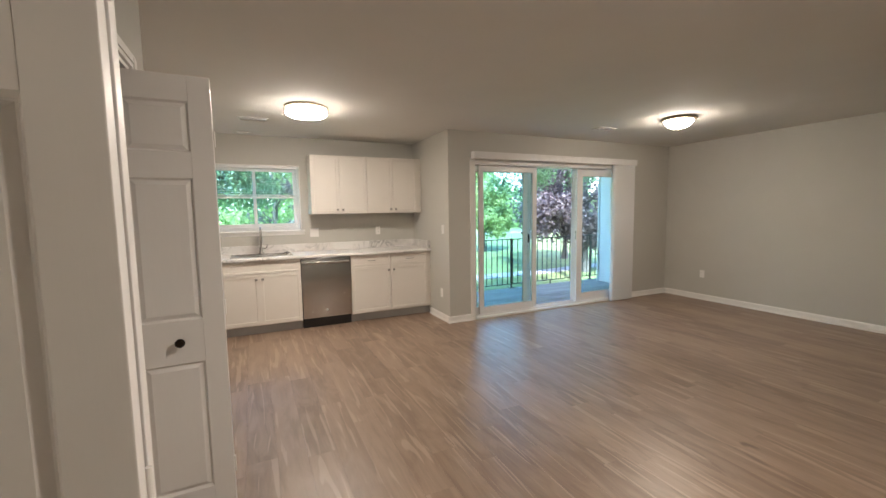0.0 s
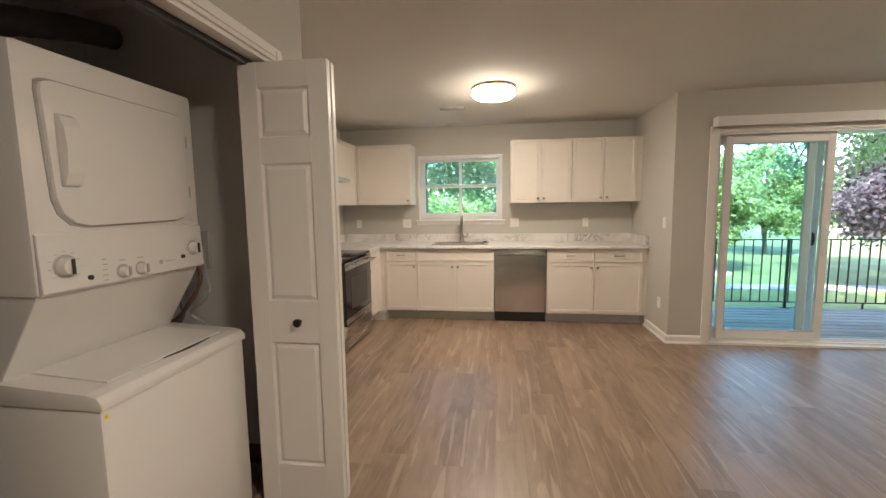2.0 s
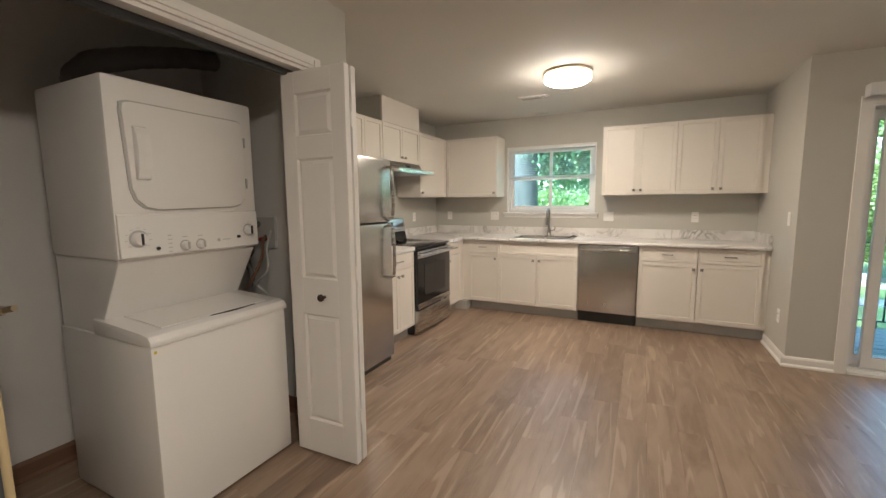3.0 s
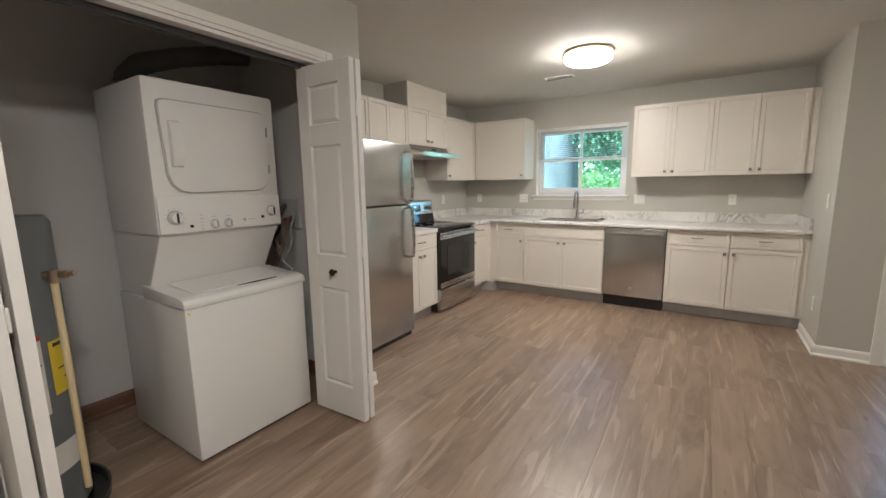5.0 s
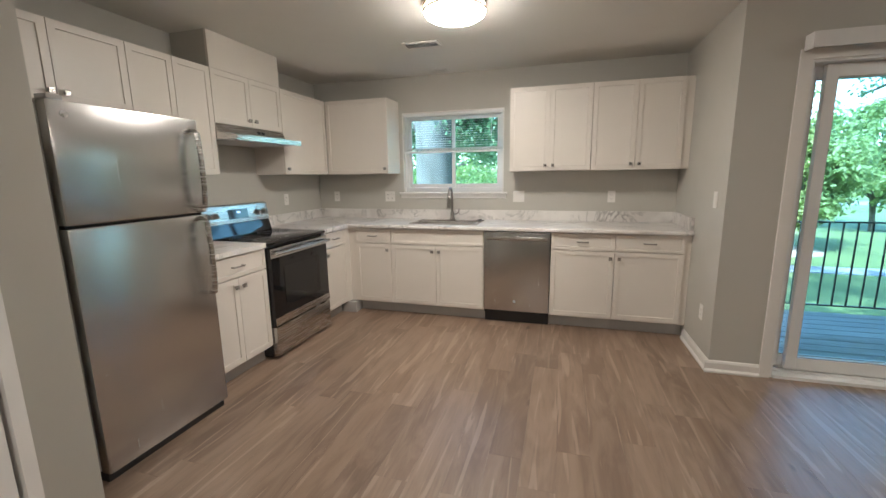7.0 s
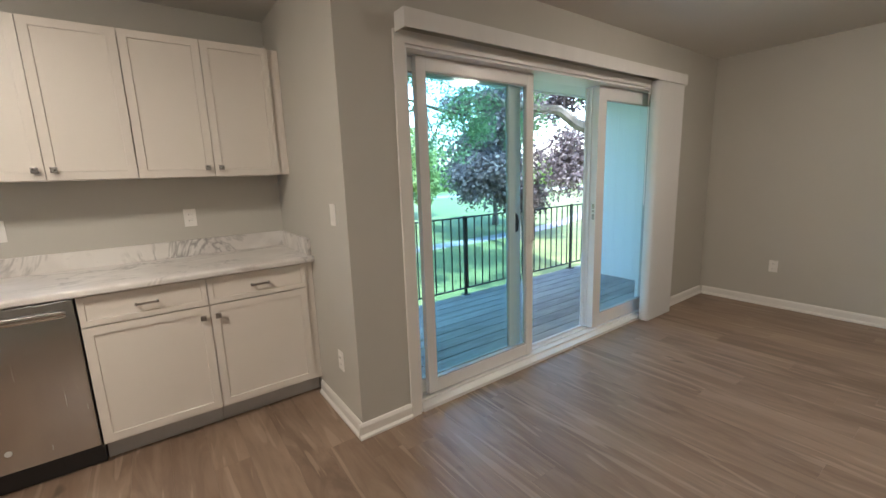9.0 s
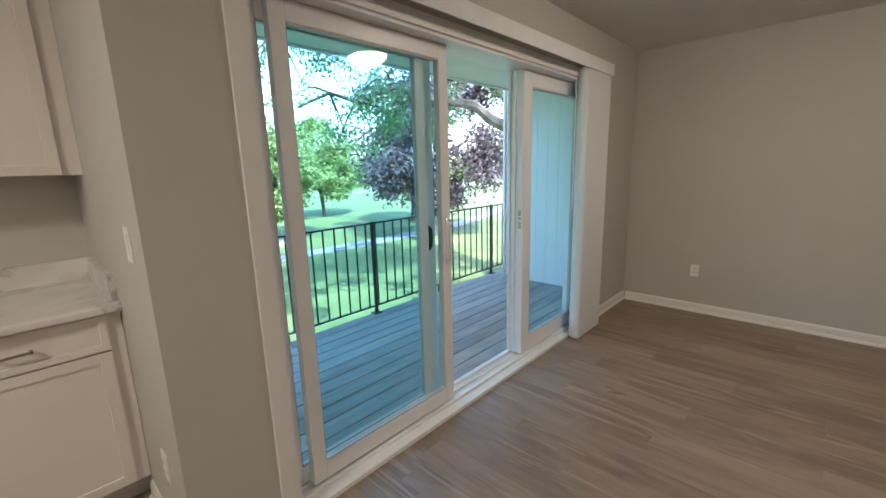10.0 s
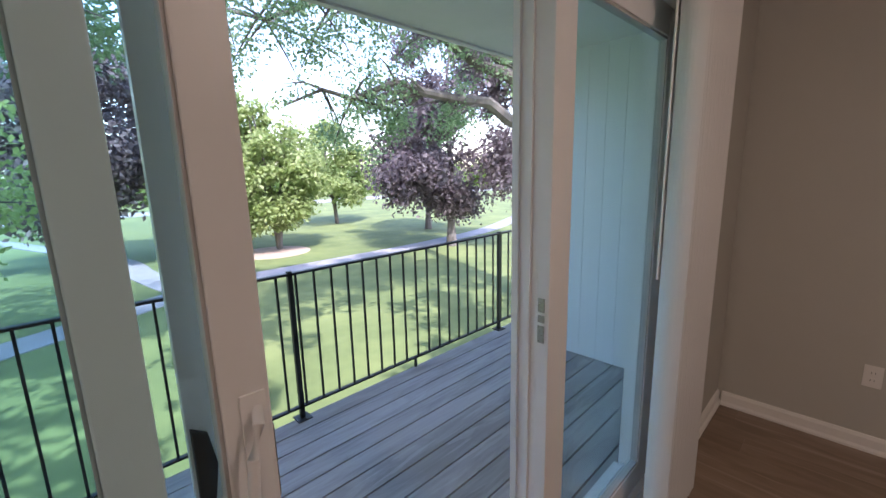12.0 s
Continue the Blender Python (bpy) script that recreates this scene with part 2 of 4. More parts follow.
def prism(profile, axis, a, b, bm=None, bevel=0.0):
    """Extrude a closed outline of (u, v) along x, y or z from a to b."""
    bm = bm or bmesh.new()
    put = {"x": lambda u, v, w: (w, u, v), "y": lambda u, v, w: (u, w, v), "z": lambda u, v, w: (u, v, w)}[axis]
    lo, hi = [[bm.verts.new(put(u, v, w)) for u, v in profile] for w in (a, b)]
    k = len(profile)
    fs = [bm.faces.new(lo[::-1]), bm.faces.new(hi)]
    fs += [bm.faces.new((lo[i], lo[(i + 1) % k], hi[(i + 1) % k], hi[i])) for i in range(k)]
    bmesh.ops.recalc_face_normals(bm, faces=fs)
    if bevel:
        bmesh.ops.bevel(bm, geom=list({e for f in fs for e in f.edges}), offset=bevel, segments=2, profile=0.6, affect="EDGES")
    return bm


def rod(bm, p, q, r, r2=None, seg=12):
    p, q = Vector(p), Vector(q)
    m = Matrix.Translation((p + q) / 2) @ (q - p).to_track_quat("Z", "Y").to_matrix().to_4x4()
    bmesh.ops.create_cone(bm, cap_ends=True, segments=seg, radius1=r, radius2=r if r2 is None else r2, depth=(q - p).length, matrix=m)
    return bm


def tube(bm, pts, r, seg=8):
    """A round tube along points; r one radius or one for each point."""
    pts = [Vector(p) for p in pts]
    rs = r if isinstance(r, (list, tuple)) else [r] * len(pts)
    rings = []
    up = Vector((0.31, 0.17, 0.93))
    for i, p in enumerate(pts):
        d = (pts[min(i + 1, len(pts) - 1)] - pts[max(i - 1, 0)]).normalized()
        a = d.cross(up)
        a = a.normalized() if a.length > 1e-3 else Vector((1, 0, 0))
        b = d.cross(a)
        rings.append([bm.verts.new(p + rs[i] * (math.cos(t) * a + math.sin(t) * b)) for t in [2 * math.pi * k / seg for k in range(seg)]])
    for u, v in zip(rings, rings[1:]):
        for k in range(seg):
            bm.faces.new((u[k], u[(k + 1) % seg], v[(k + 1) % seg], v[k]))
    bm.faces.new(rings[0][::-1]), bm.faces.new(rings[-1])
    return bm


def lathe(profile, seg=32, bm=None):
    """Turn (radius, height) about z."""
    bm = bm or bmesh.new()
    rings = []
    for r, z in profile:
        if r < 1e-5:
            rings.append([bm.verts.new((0, 0, z))])
        else:
            rings.append([bm.verts.new((r * math.cos(2 * math.pi * k / seg), r * math.sin(2 * math.pi * k / seg), z)) for k in range(seg)])
    for u, v in zip(rings, rings[1:]):
        for k in range(seg):
            q = [u[k % len(u)], u[(k + 1) % len(u)], v[(k + 1) % len(v)], v[k % len(v)]]
            q = [w for i, w in enumerate(q) if w not in q[:i]]
            if len(q) > 2:
                bm.faces.new(q)
    bmesh.ops.recalc_face_normals(bm, faces=bm.faces[:])
    return bm


def panel_face(bm, face, rim, depth, slope=0.0):
    """Set a field back into a face."""
    n = face.normal.copy()
    bmesh.ops.inset_individual(bm, faces=[face], thickness=rim, depth=0)
    bmesh.ops.inset_individual(bm, faces=[face], thickness=max(slope, 0.001), depth=0)
    bmesh.ops.translate(bm, verts=face.verts, vec=-n * depth)


def shaker(w, h, rim=0.055, thick=0.019):
    """A shaker front: local x across, front at y = -thick, z up."""
    bm = bmesh.new()
    fs = box(bm, 0, -thick, 0, w, 0, h)
    for f in fs:
        f.normal_update()
    panel_face(bm, fs[2], min(rim, h * 0.3), 0.007, 0.003)
    return bm


def finish(bm, name, material, smooth=False):
    me = bpy.data.meshes.new(name)
    bm.normal_update()
    bm.to_mesh(me)
    bm.free()
    me.materials.append(material)
    if smooth:
        me.polygons.foreach_set("use_smooth", [True] * len(me.polygons))
        me.set_sharp_from_angle(angle=radians(40))
    return me


def part(name, bm, material, parent, label="", smooth=False, at=None):
    ob = new(name, finish(bm, name, material, smooth))
    ob.parent = parent
    if at is not None:
        ob.matrix_basis = at if isinstance(at, Matrix) else Matrix.Translation(at)
    if label:
        ob["label"] = label
    return ob


def thing(name, x, y, z, rz, label, category, group="", kind=""):
    ob = new(name)
    ob.empty_display_size = 0.1
    ob.matrix_basis = pose(x, y, z, 0, 0, rz)
    return tagged(ob, label, category, group, kind)


def solid(name, bm, material, label, category, kind="structure", smooth=False):
    return tagged(new(name, finish(bm, name, material, smooth)), label, category, "", kind)


def merge(*boxes):
    bm = bmesh.new()
    for b in boxes:
        box(bm, *b)
    return bm


# ---- structure ----
H = 2.44
XL, XC, XR = -1.505, 2.32, 6.39
YK, YD, YB = 6.10, 4.885, -2.6
XW, YW = -0.35, 2.72

solid("subfloor", merge((XL - 0.1, YB - 0.1, -0.12, XC + 0.14, YK + 0.14, -0.006), (XC + 0.14, YB - 0.1, -0.12, XR + 0.1, YD + 0.15, -0.006)), BROWNBASE, "dark joints under the plank floor", "floor")
solid("ceiling", merge((XL - 0.1, YB - 0.1, H, XC + 0.14, YK + 0.14, H + 0.12), (XC + 0.14, YB - 0.1, H, XR + 0.1, YD + 0.15, H + 0.12)), CEIL, "smooth off-white painted ceiling", "ceiling")
WX0, WX1, WZ0, WZ1 = -0.43, 0.69, 1.215, 2.07
solid("wall_north", merge((XL - 0.12, YK, 0, WX0, YK + 0.14, H), (WX1, YK, 0, XC + 0.14, YK + 0.14, H), (WX0, YK, 0, WX1, YK + 0.14, WZ0), (WX0, YK, WZ1, WX1, YK + 0.14, H)), WALL, "greige painted kitchen wall with a window opening", "wall")
solid("wall_west", merge((XL - 0.12, YB, 0, XL, YK, H)), WALL, "greige painted wall behind the kitchen run", "wall")
solid("wall_return", merge((XC, YD, 0, XC + 0.14, YK, H)), WALL, "greige wall return beside the counter", "wall")
DX0, DX1, DZ = 2.68, 5.42, 2.06
solid("wall_patio", merge((XC + 0.14, YD, 0, DX0, YD + 0.15, H), (DX1, YD, 0, XR, YD + 0.15, H), (DX0, YD, DZ, DX1, YD + 0.15, H)), WALL, "greige wall around the sliding patio door", "wall")
solid("wall_east", merge((XR, YB, 0, XR + 0.12, YD + 0.15, H)), WALL, "plain greige living room wall", "wall")
solid("wall_south", merge((XL - 0.12, YB - 0.12, 0, XR + 0.12, YB, H)), WALL, "plain greige wall closing the room", "wall")
# closet walls
OY0, OY1, OZ = 0.93, 2.43, 2.05
solid("wall_closet", merge((XW - 0.11, YB, 0, XW, OY0, H), (XW - 0.11, OY1, 0, XW, YW, H), (XW - 0.11, OY0, OZ, XW, OY1, H), (XL, YW - 0.1, 0, XW - 0.11, YW, H)), WALL, "greige wall with the laundry closet opening", "wall")
solid("wall_closet_lining", merge((XL, YW - 0.104, 0, XW - 0.112, YW - 0.1, H), (XL, 0.62, 0, XW - 0.112, 0.70, H), (XL, 0.70, 0, XL + 0.006, YW - 0.104, H)), CLOSET, "grey closet walls with paint lightened to brighten the closet", "wall")


def baseboard(name, x0, y0, x1, y1, nx, ny, h=0.085, material=TRIM, label="white moulded baseboard with a quarter round"):
    """A moulded board along the wall from one point to another; (nx, ny) points into the room."""
    L = math.hypot(x1 - x0, y1 - y0)
    prof = [(0, 0), (-0.026, 0), (-0.026, 0.012), (-0.014, 0.024), (-0.014, h - 0.018), (-0.008, h - 0.004), (-0.004, h), (0, h)]
    bm = prism(prof, "x", 0, L)
    a = math.atan2(y1 - y0, x1 - x0)
    ob = solid(name, bm, material, label, "baseboard")
    # local -y faces the room
    if Vector((math.sin(a), -math.cos(a))).dot(Vector((nx, ny))) < 0:
        a, x0, y0 = a + math.pi, x1, y1
    ob.matrix_basis = pose(x0, y0, 0, 0, 0, math.degrees(a))


baseboard("baseboard_return", XC, YD - 0.002, XC, 5.5, -1, 0)
baseboard("baseboard_corner", XC - 0.026, YD, 2.625, YD, 0, -1)
baseboard("baseboard_patio", 5.5, YD, XR, YD, 0, -1)
baseboard("baseboard_east", XR, YB, XR, YD - 0.026, -1, 0)
baseboard("baseboard_closet_end", XW, 2.50, XW, YW + 0.024, 1, 0)
baseboard("baseboard_nook", -0.75, YW, XW, YW, 0, 1)
baseboard("baseboard_hall", XW, YB, XW, OY0 - 0.07, 1, 0)
baseboard("baseboard_laundry", XL + 0.006, 0.7, XL + 0.006, YW - 0.104, 1, 0, 0.1, BROWNBASE, "brown vinyl cove base in the closet")
baseboard("baseboard_laundry_side", XL + 0.03, YW - 0.104, XW - 0.112, YW - 0.104, 0, -1, 0.1, BROWNBASE, "brown vinyl cove base in the closet")

# closet casing
bm = bmesh.new()
for a, b, c, d in ((OY0 - 0.06, 0, OY0, OZ + 0.06), (OY1, 0, OY1 + 0.06, OZ + 0.06), (OY0, OZ, OY1, OZ + 0.06)):
    box(bm, XW + 0.0005, a, b, XW + 0.014, c, d)
    if b == 0:
        m = (a + c) / 2
        box(bm, XW + 0.014, m - 0.018, 0, XW + 0.02, m + 0.024, OZ + 0.045)
    else:
        box(bm, XW + 0.014, a, OZ + 0.018, XW + 0.02, c, OZ + 0.05)
box(bm, XW - 0.112, OY0, OZ - 0.018, XW + 0.001, OY1, OZ)
box(bm, XW - 0.112, OY1 - 0.016, 0, XW + 0.001, OY1, OZ - 0.018)
box(bm, XW - 0.112, OY0, 0, XW + 0.001, OY0 + 0.016, OZ - 0.018)
solid("trim_closet", bm, TRIM, "white moulded casing round the closet opening", "trim")
track = solid("trim_track", merge((XW - 0.085, OY0 + 0.02, OZ - 0.045, XW - 0.055, OY1 - 0.02, OZ - 0.019)), DARKPLASTIC, "dark bifold track under the closet header", "trim")


# ---- bifold doors ----
def bifold_leaf(parent, w, h, knob):
    """Three raised panels: local x across, front at y = 0, z up."""
    bm = bmesh.new()
    st, t = 0.085, 0.034
    rails = [0.0, 0.185, 0.775, 0.965, 1.575, 1.685, h - 0.105, h]
    box(bm, 0, 0, 0, st, t, h, 0.002)
    box(bm, w - st, 0, 0, w, t, h, 0.002)
    for a, b in zip(rails[::2], rails[1::2]):
        box(bm, st, 0.0005, a, w - st, t - 0.0005, b)
    leaf = part("door_leaf", bm, DOORWHITE, parent)
    for a, b in zip(rails[1::2], rails[2::2]):
        bm = bmesh.new()
        fs = box(bm, st, 0.002, a, w - st, t - 0.002, b)
        for f in (fs[2], fs[4]):
            f.normal_update()
            bmesh.ops.inset_individual(bm, faces=[f], thickness=0.010, depth=-0.0115)
            bmesh.ops.inset_individual(bm, faces=[f], thickness=0.005, depth=0)
            bmesh.ops.inset_individual(bm, faces=[f], thickness=0.024, depth=0.0105)
        part("raised_panel", bm, DOORWHITE, leaf)
    if knob:
        bm = lathe([(0, 0), (0.009, 0), (0.008, 0.014), (0.012, 0.02), (0.019, 0.026), (0.019, 0.034), (0.013, 0.041), (0, 0.043)], 20)
        part("knob", bm, BRONZE, leaf, "dark bronze round knob", True, pose(w * 0.57, 0, 0.875, 90, 0, 0))
    return leaf


def bifold(x, y, w, rz, label, knob_front, flip):
    door = thing("bifold_door", x, y, 0.012, rz, label, "door", "bifold closet doors")
    a = bifold_leaf(door, w, 2.0, knob_front)
    b = bifold_leaf(door, w, 2.0, False)
    b.matrix_basis = pose(0, 0.042, 0, 0, 0, 1.2)
    bm = bmesh.new()
    for z in (0.25, 1.0, 1.75):
        rod(bm, (w + 0.003, 0.037, z - 0.035), (w + 0.003, 0.037, z + 0.035), 0.005)
    part("hinge", bm, TRIM, door)
    return door


bifold(-0.452, 2.322, 0.40, 1.0, "white three-panel bifold door folded open with a dark knob", True, False)
bifold(-0.485, 0.985, 0.40, -1.0, "white bifold door folded open beside the water heater", False, True)


# ---- laundry ----
def stacked_laundry(x, y):
    """Front faces local -y; width along x."""
    t = thing("stacked_washer_dryer", x, y, 0, 90, "white stacked laundry centre with dryer over top-load washer", "washer dryer")
    W, D = 0.675, 0.74
    bm = block(0, 0.006, 0.014, W, D, 0.80, 0.012)
    part("washer_body", bm, ENAMEL, t, smooth=True)
    part("base", block(0.03, 0.03, 0, W - 0.03, D - 0.02, 0.0139), DARKPLASTIC, t)
    # rounded deck
    prof = [(-0.004, 0.80), (-0.004, 0.822), (0.012, 0.842), (0.05, 0.85), (0.36, 0.868), (0.42, 0.868), (0.42, 0.80)]
    deck = part("washer_top", prism(prof, "x", -0.004, W + 0.004, bevel=0.004), ENAMEL, t, smooth=True)
    lid = prism([(0.058, 0.8515), (0.058, 0.8580), (0.34, 0.8745), (0.34, 0.8675)], "x", 0.075, W - 0.075, bevel=0.003)
    part("lid", lid, ENAMEL, deck)
    lens = [(0.29 + 0.24 * k / 12, 0.0565 + 0.0005 * math.cos(k)) for k in range(13)] + [(0.53 - 0.24 * k / 12, 0.0565 - 0.011 * math.sin(math.pi * k / 12)) for k in range(1, 12)]
    part("lid_grip", prism(lens, "z", 0.849, 0.8545), DARKPLASTIC, deck, "dark curved finger slit")
    part("badge", block(0.012, 0.0045, 0.770, 0.022, 0.0058, 0.782), YELLOW, t)
    # slanted splash panel with its cheeks
    prof = [(0.36, 0.868), (0.20, 1.128), (0.20, 1.16), (D, 1.16), (D, 0.80), (0.43, 0.80)]
    part("splash_panel", prism(prof, "x", 0.012, W - 0.012, bevel=0.006), ENAMEL, t)
    body = block(0, 0.18, 1.135, W, D, 1.880, 0.022)
    dryer = part("dryer_body", body, ENAMEL, t, smooth=True)
    # control fascia, leaning a little
    part("control_panel", prism([(0.182, 1.137), (0.166, 1.147), (0.172, 1.322), (0.182, 1.329)], "x", 0.008, W - 0.008, bevel=0.004), ENAMEL, t)
    # door with cut lower corners
    y0 = 0.178
    out = [(0.085, 1.845), (0.105, 1.85), (0.585, 1.85), (0.612, 1.842), (0.622, 1.815), (0.622, 1.47), (0.612, 1.425), (0.585, 1.395), (0.54, 1.382), (0.18, 1.374), (0.135, 1.385), (0.10, 1.42), (0.085, 1.47), (0.07, 1.81), (0.074, 1.838)]
    out = [(0.05 + (u - 0.07) * 1.014, 1.337 + (v - 1.374) * 0.945) for u, v in out]
    ring = prism(out, "y", y0 - 0.004, y0 + 0.004)
    part("door_seam", ring, GREYPLASTIC, dryer)
    cx, cz = 0.33, 1.56
    door = prism([(cx + (u - cx) * 0.978, cz + (v - cz) * 0.972) for u, v in out], "y", y0 - 0.018, y0 + 0.004, bevel=0.005)
    d = part("door", door, ENAMEL, dryer, smooth=True)
    grip = bmesh.new()
    prism([(y0 - 0.018, 1.465), (y0 - 0.036, 1.472), (y0 - 0.050, 1.51), (y0 - 0.056, 1.58), (y0 - 0.050, 1.645), (y0 - 0.036, 1.678), (y0 - 0.018, 1.687)], "x", 0.085, 0.138, grip, 0.005)
    part("handle", grip, ENAMEL, dryer, smooth=True)
    for z in (1.47, 1.68):
        part("hinge", block(0.612, y0 - 0.008, z - 0.025, 0.622, y0, z + 0.025), GREYPLASTIC, dryer)

    def dial(u, v, r):
        k = part("dial", lathe([(0, 0.03), (r * 0.72, 0.03), (r * 0.8, 0.024), (r * 0.85, 0.004), (r * 1.1, 0.0035), (r * 1.1, 0)], 28), ENAMEL, t, "white control dial with a grey rim", True, pose(u, 0.17, v, 90, 0, 0))
        part("pointer", block(-0.004, -r * 0.7, 0.03, 0.004, r * 0.7, 0.037, 0.0015), DARKPLASTIC if r > 0.028 else GREYPLASTIC, k)
        part("dial_ring", lathe([(r * 0.86, 0.0045), (r * 1.08, 0.0045), (r * 1.08, 0.0036), (r * 0.86, 0.0036)], 28), GREYPLASTIC, k)

    dial(0.078, 1.222, 0.034), dial(0.606, 1.228, 0.030), dial(0.268, 1.178, 0.023), dial(0.342, 1.178, 0.023)
    for u, v in ((0.15, 1.175), (0.545, 1.197)):
        part("button", lathe([(0, 0.008), (0.008, 0.008), (0.008, 0)], 14), DARKPLASTIC, t, "dark push button", True, pose(u, 0.168, v, 90, 0, 0))
    part("emblem", lathe([(0, 0.002), (0.009, 0.002), (0.009, 0)], 16), GREYPLASTIC, t, "", True, pose(0.435, 0.168, 1.188, 90, 0, 0))
    marks = bmesh.new()
    for k in range(5):
        box(marks, 0.195, 0.1655, 1.155 + k * 0.018, 0.212, 0.167, 1.158 + k * 0.018)
    for u in (0.268, 0.342):
        box(marks, u - 0.012, 0.1655, 1.216, u + 0.012, 0.1675, 1.219)
    box(marks, 0.455, 0.1655, 1.187, 0.50, 0.1675, 1.190)
    for k in range(9):
        a = math.radians(-40 + k * 32.5)
        for u, v, r in ((0.078, 1.222, 0.046), (0.606, 1.228, 0.041)):
            px, pz = u + r * math.cos(a), v + r * math.sin(a)
            box(marks, px - 0.005, 0.1665, pz - 0.001, px + 0.005, 0.1685, pz + 0.001)
    part("panel_print", marks, GREYPLASTIC, t, "small grey dial markings")["kind"] = "stuff"


stacked_laundry(-0.50, 1.645)

duct = bmesh.new()
pts = [(-1.22, 1.80, 1.886), (-1.22, 1.80, 1.97), (-1.23, 1.88, 2.06), (-1.25, 2.10, 2.15), (-1.28, 2.36, 2.23), (-1.30, 2.61, 2.28)]
tube(duct, [Vector(a).lerp(Vector(b), k / 6) for a, b in zip(pts, pts[1:]) for k in range(6)], [0.055 + 0.004 * (k % 2) for k in range(30)], 14)
solid("vent_duct", duct, DUCT, "dark flexible dryer duct above the dryer", "duct", "", True)


def hose(name, pts, r, material, label):
    bm = bmesh.new()
    p = [Vector(q) for q in pts]
    fine = []
    for i in range(len(p) - 1):
        p0, p1, p2, p3 = p[max(i - 1, 0)], p[i], p[i + 1], p[min(i + 2, len(p) - 1)]
        for k in range(6):
            u = k / 6
            fine.append(0.5 * (2 * p1 + (p2 - p0) * u + (2 * p0 - 5 * p1 + 4 * p2 - p3) * u * u + (3 * p1 - p0 - 3 * p2 + p3) * u ** 3))
    tube(bm, fine + [p[-1]], r, 8)
    return solid(name, bm, material, label, "hose", "", True)


hose("water_hose", [(-1.2, 2.60, 1.15), (-1.1, 2.52, 1.12), (-0.98, 2.42, 1.02), (-1.02, 2.38, 0.9), (-1.2, 2.36, 0.9)], 0.012, HOSE, "black rubber washer fill hose")
hose("water_hose", [(-1.1, 2.60, 1.14), (-1.02, 2.55, 1.10), (-0.92, 2.46, 1.06), (-1.0, 2.40, 0.96), (-1.22, 2.36, 0.95)], 0.011, HOSE, "black rubber washer fill hose")
hose("drain_hose", [(-1.0, 2.60, 1.24), (-0.98, 2.54, 1.2), (-0.96, 2.46, 1.05), (-0.9, 2.44, 0.9), (-1.0, 2.42, 0.76), (-1.1, 2.38, 0.72)], 0.016, DUCT, "grey corrugated washer drain hose")
hose("water_hose", [(-0.95, 2.60, 1.16), (-0.86, 2.50, 1.13), (-0.78, 2.42, 1.05), (-0.84, 2.40, 0.93), (-0.95, 2.42, 0.84), (-1.1, 2.38, 0.8)], 0.010, BROWNBASE, "red-brown washer fill hose")
hose("power_cord", [(-0.9, 2.60, 1.2), (-0.8, 2.48, 1.1), (-0.74, 2.42, 0.98), (-0.86, 2.44, 0.88), (-0.8, 2.46, 0.80), (-1.0, 2.40, 0.7)], 0.007, GREYPLASTIC, "grey power cord beside the washer")
valve = thing("washer_outlet_box", -1.0, YW - 0.106, 1.08, 0, "grey recessed washer valve box with red valve", "valve box")
part("box", block(-0.14, -0.022, 0, 0.14, 0, 0.2, 0.004), GREYPLASTIC, valve)
bm = rod(bmesh.new(), (0.06, -0.02, 0.06), (0.06, -0.06, 0.06), 0.014)
box(bm, 0.03, -0.07, 0.05, 0.09, -0.058, 0.07, 0.003)
part("valve", bm, REDHOSE, valve, "red water valve handle")

# water heater
tank = thing("water_heater", -0.80, 1.05, 0, 0, "grey cylindrical water heater with yellow and white stickers", "water heater")
R = 0.245
part("tank", lathe([(0, 0.05), (R, 0.05), (R, 1.24), (R - 0.015, 1.265), (0, 1.28)], 48), TANKGREY, tank, smooth=True)
part("pan", lathe([(0, 0), (R + 0.06, 0), (R + 0.065, 0.05), (R + 0.055, 0.05), (R + 0.05, 0.012), (0, 0.012)], 48), DARKPLASTIC, tank, "dark drain pan", True)


def sticker(name, material, a0, a1, z0, z1, lift, parent, label=""):
    bm = bmesh.new()
    k = 10
    for i in range(k):
        u, v = [math.radians(a0 + (a1 - a0) * j / k) for j in (i, i + 1)]
        q = [(R + lift, u, z0), (R + lift, v, z0), (R + lift, v, z1), (R + lift, u, z1)]
        w = [bm.verts.new((r * math.cos(a), r * math.sin(a), z)) for r, a, z in q]
        bm.faces.new(w)
    bmesh.ops.remove_doubles(bm, verts=bm.verts[:], dist=1e-5)
    return part(name, bm, material, parent, label)


sticker("energy_label", YELLOW, 34, 66, 0.56, 0.78, 0.002, tank, "yellow energy label")
sticker("label_print", INK, 38, 62, 0.755, 0.77, 0.003, tank)
sticker("label_print", INK, 40, 58, 0.66, 0.666, 0.003, tank)
sticker("label_print", INK, 46, 56, 0.615, 0.625, 0.003, tank)
sticker("warning_label", PAPER, -10, 28, 0.50, 0.82, 0.002, tank, "white warning label")
sticker("label_print", REDINK, -10, 28, 0.80, 0.82, 0.003, tank)
sticker("label_print", INK, -8, 26, 0.70, 0.706, 0.003, tank)
sticker("label_print", INK, -8, 22, 0.62, 0.625, 0.003, tank)
sticker("rating_plate", PAPER, 18, 54, 0.24, 0.36, 0.002, tank, "white rating plate")
bm = tube(bmesh.new(), [(R * 0.80 + 0.02, R * 0.75, 1.02), (R * 0.80 + 0.025, R * 0.75, 0.6), (R * 0.80 + 0.03, R * 0.75, 0.14)], 0.0125, 12)
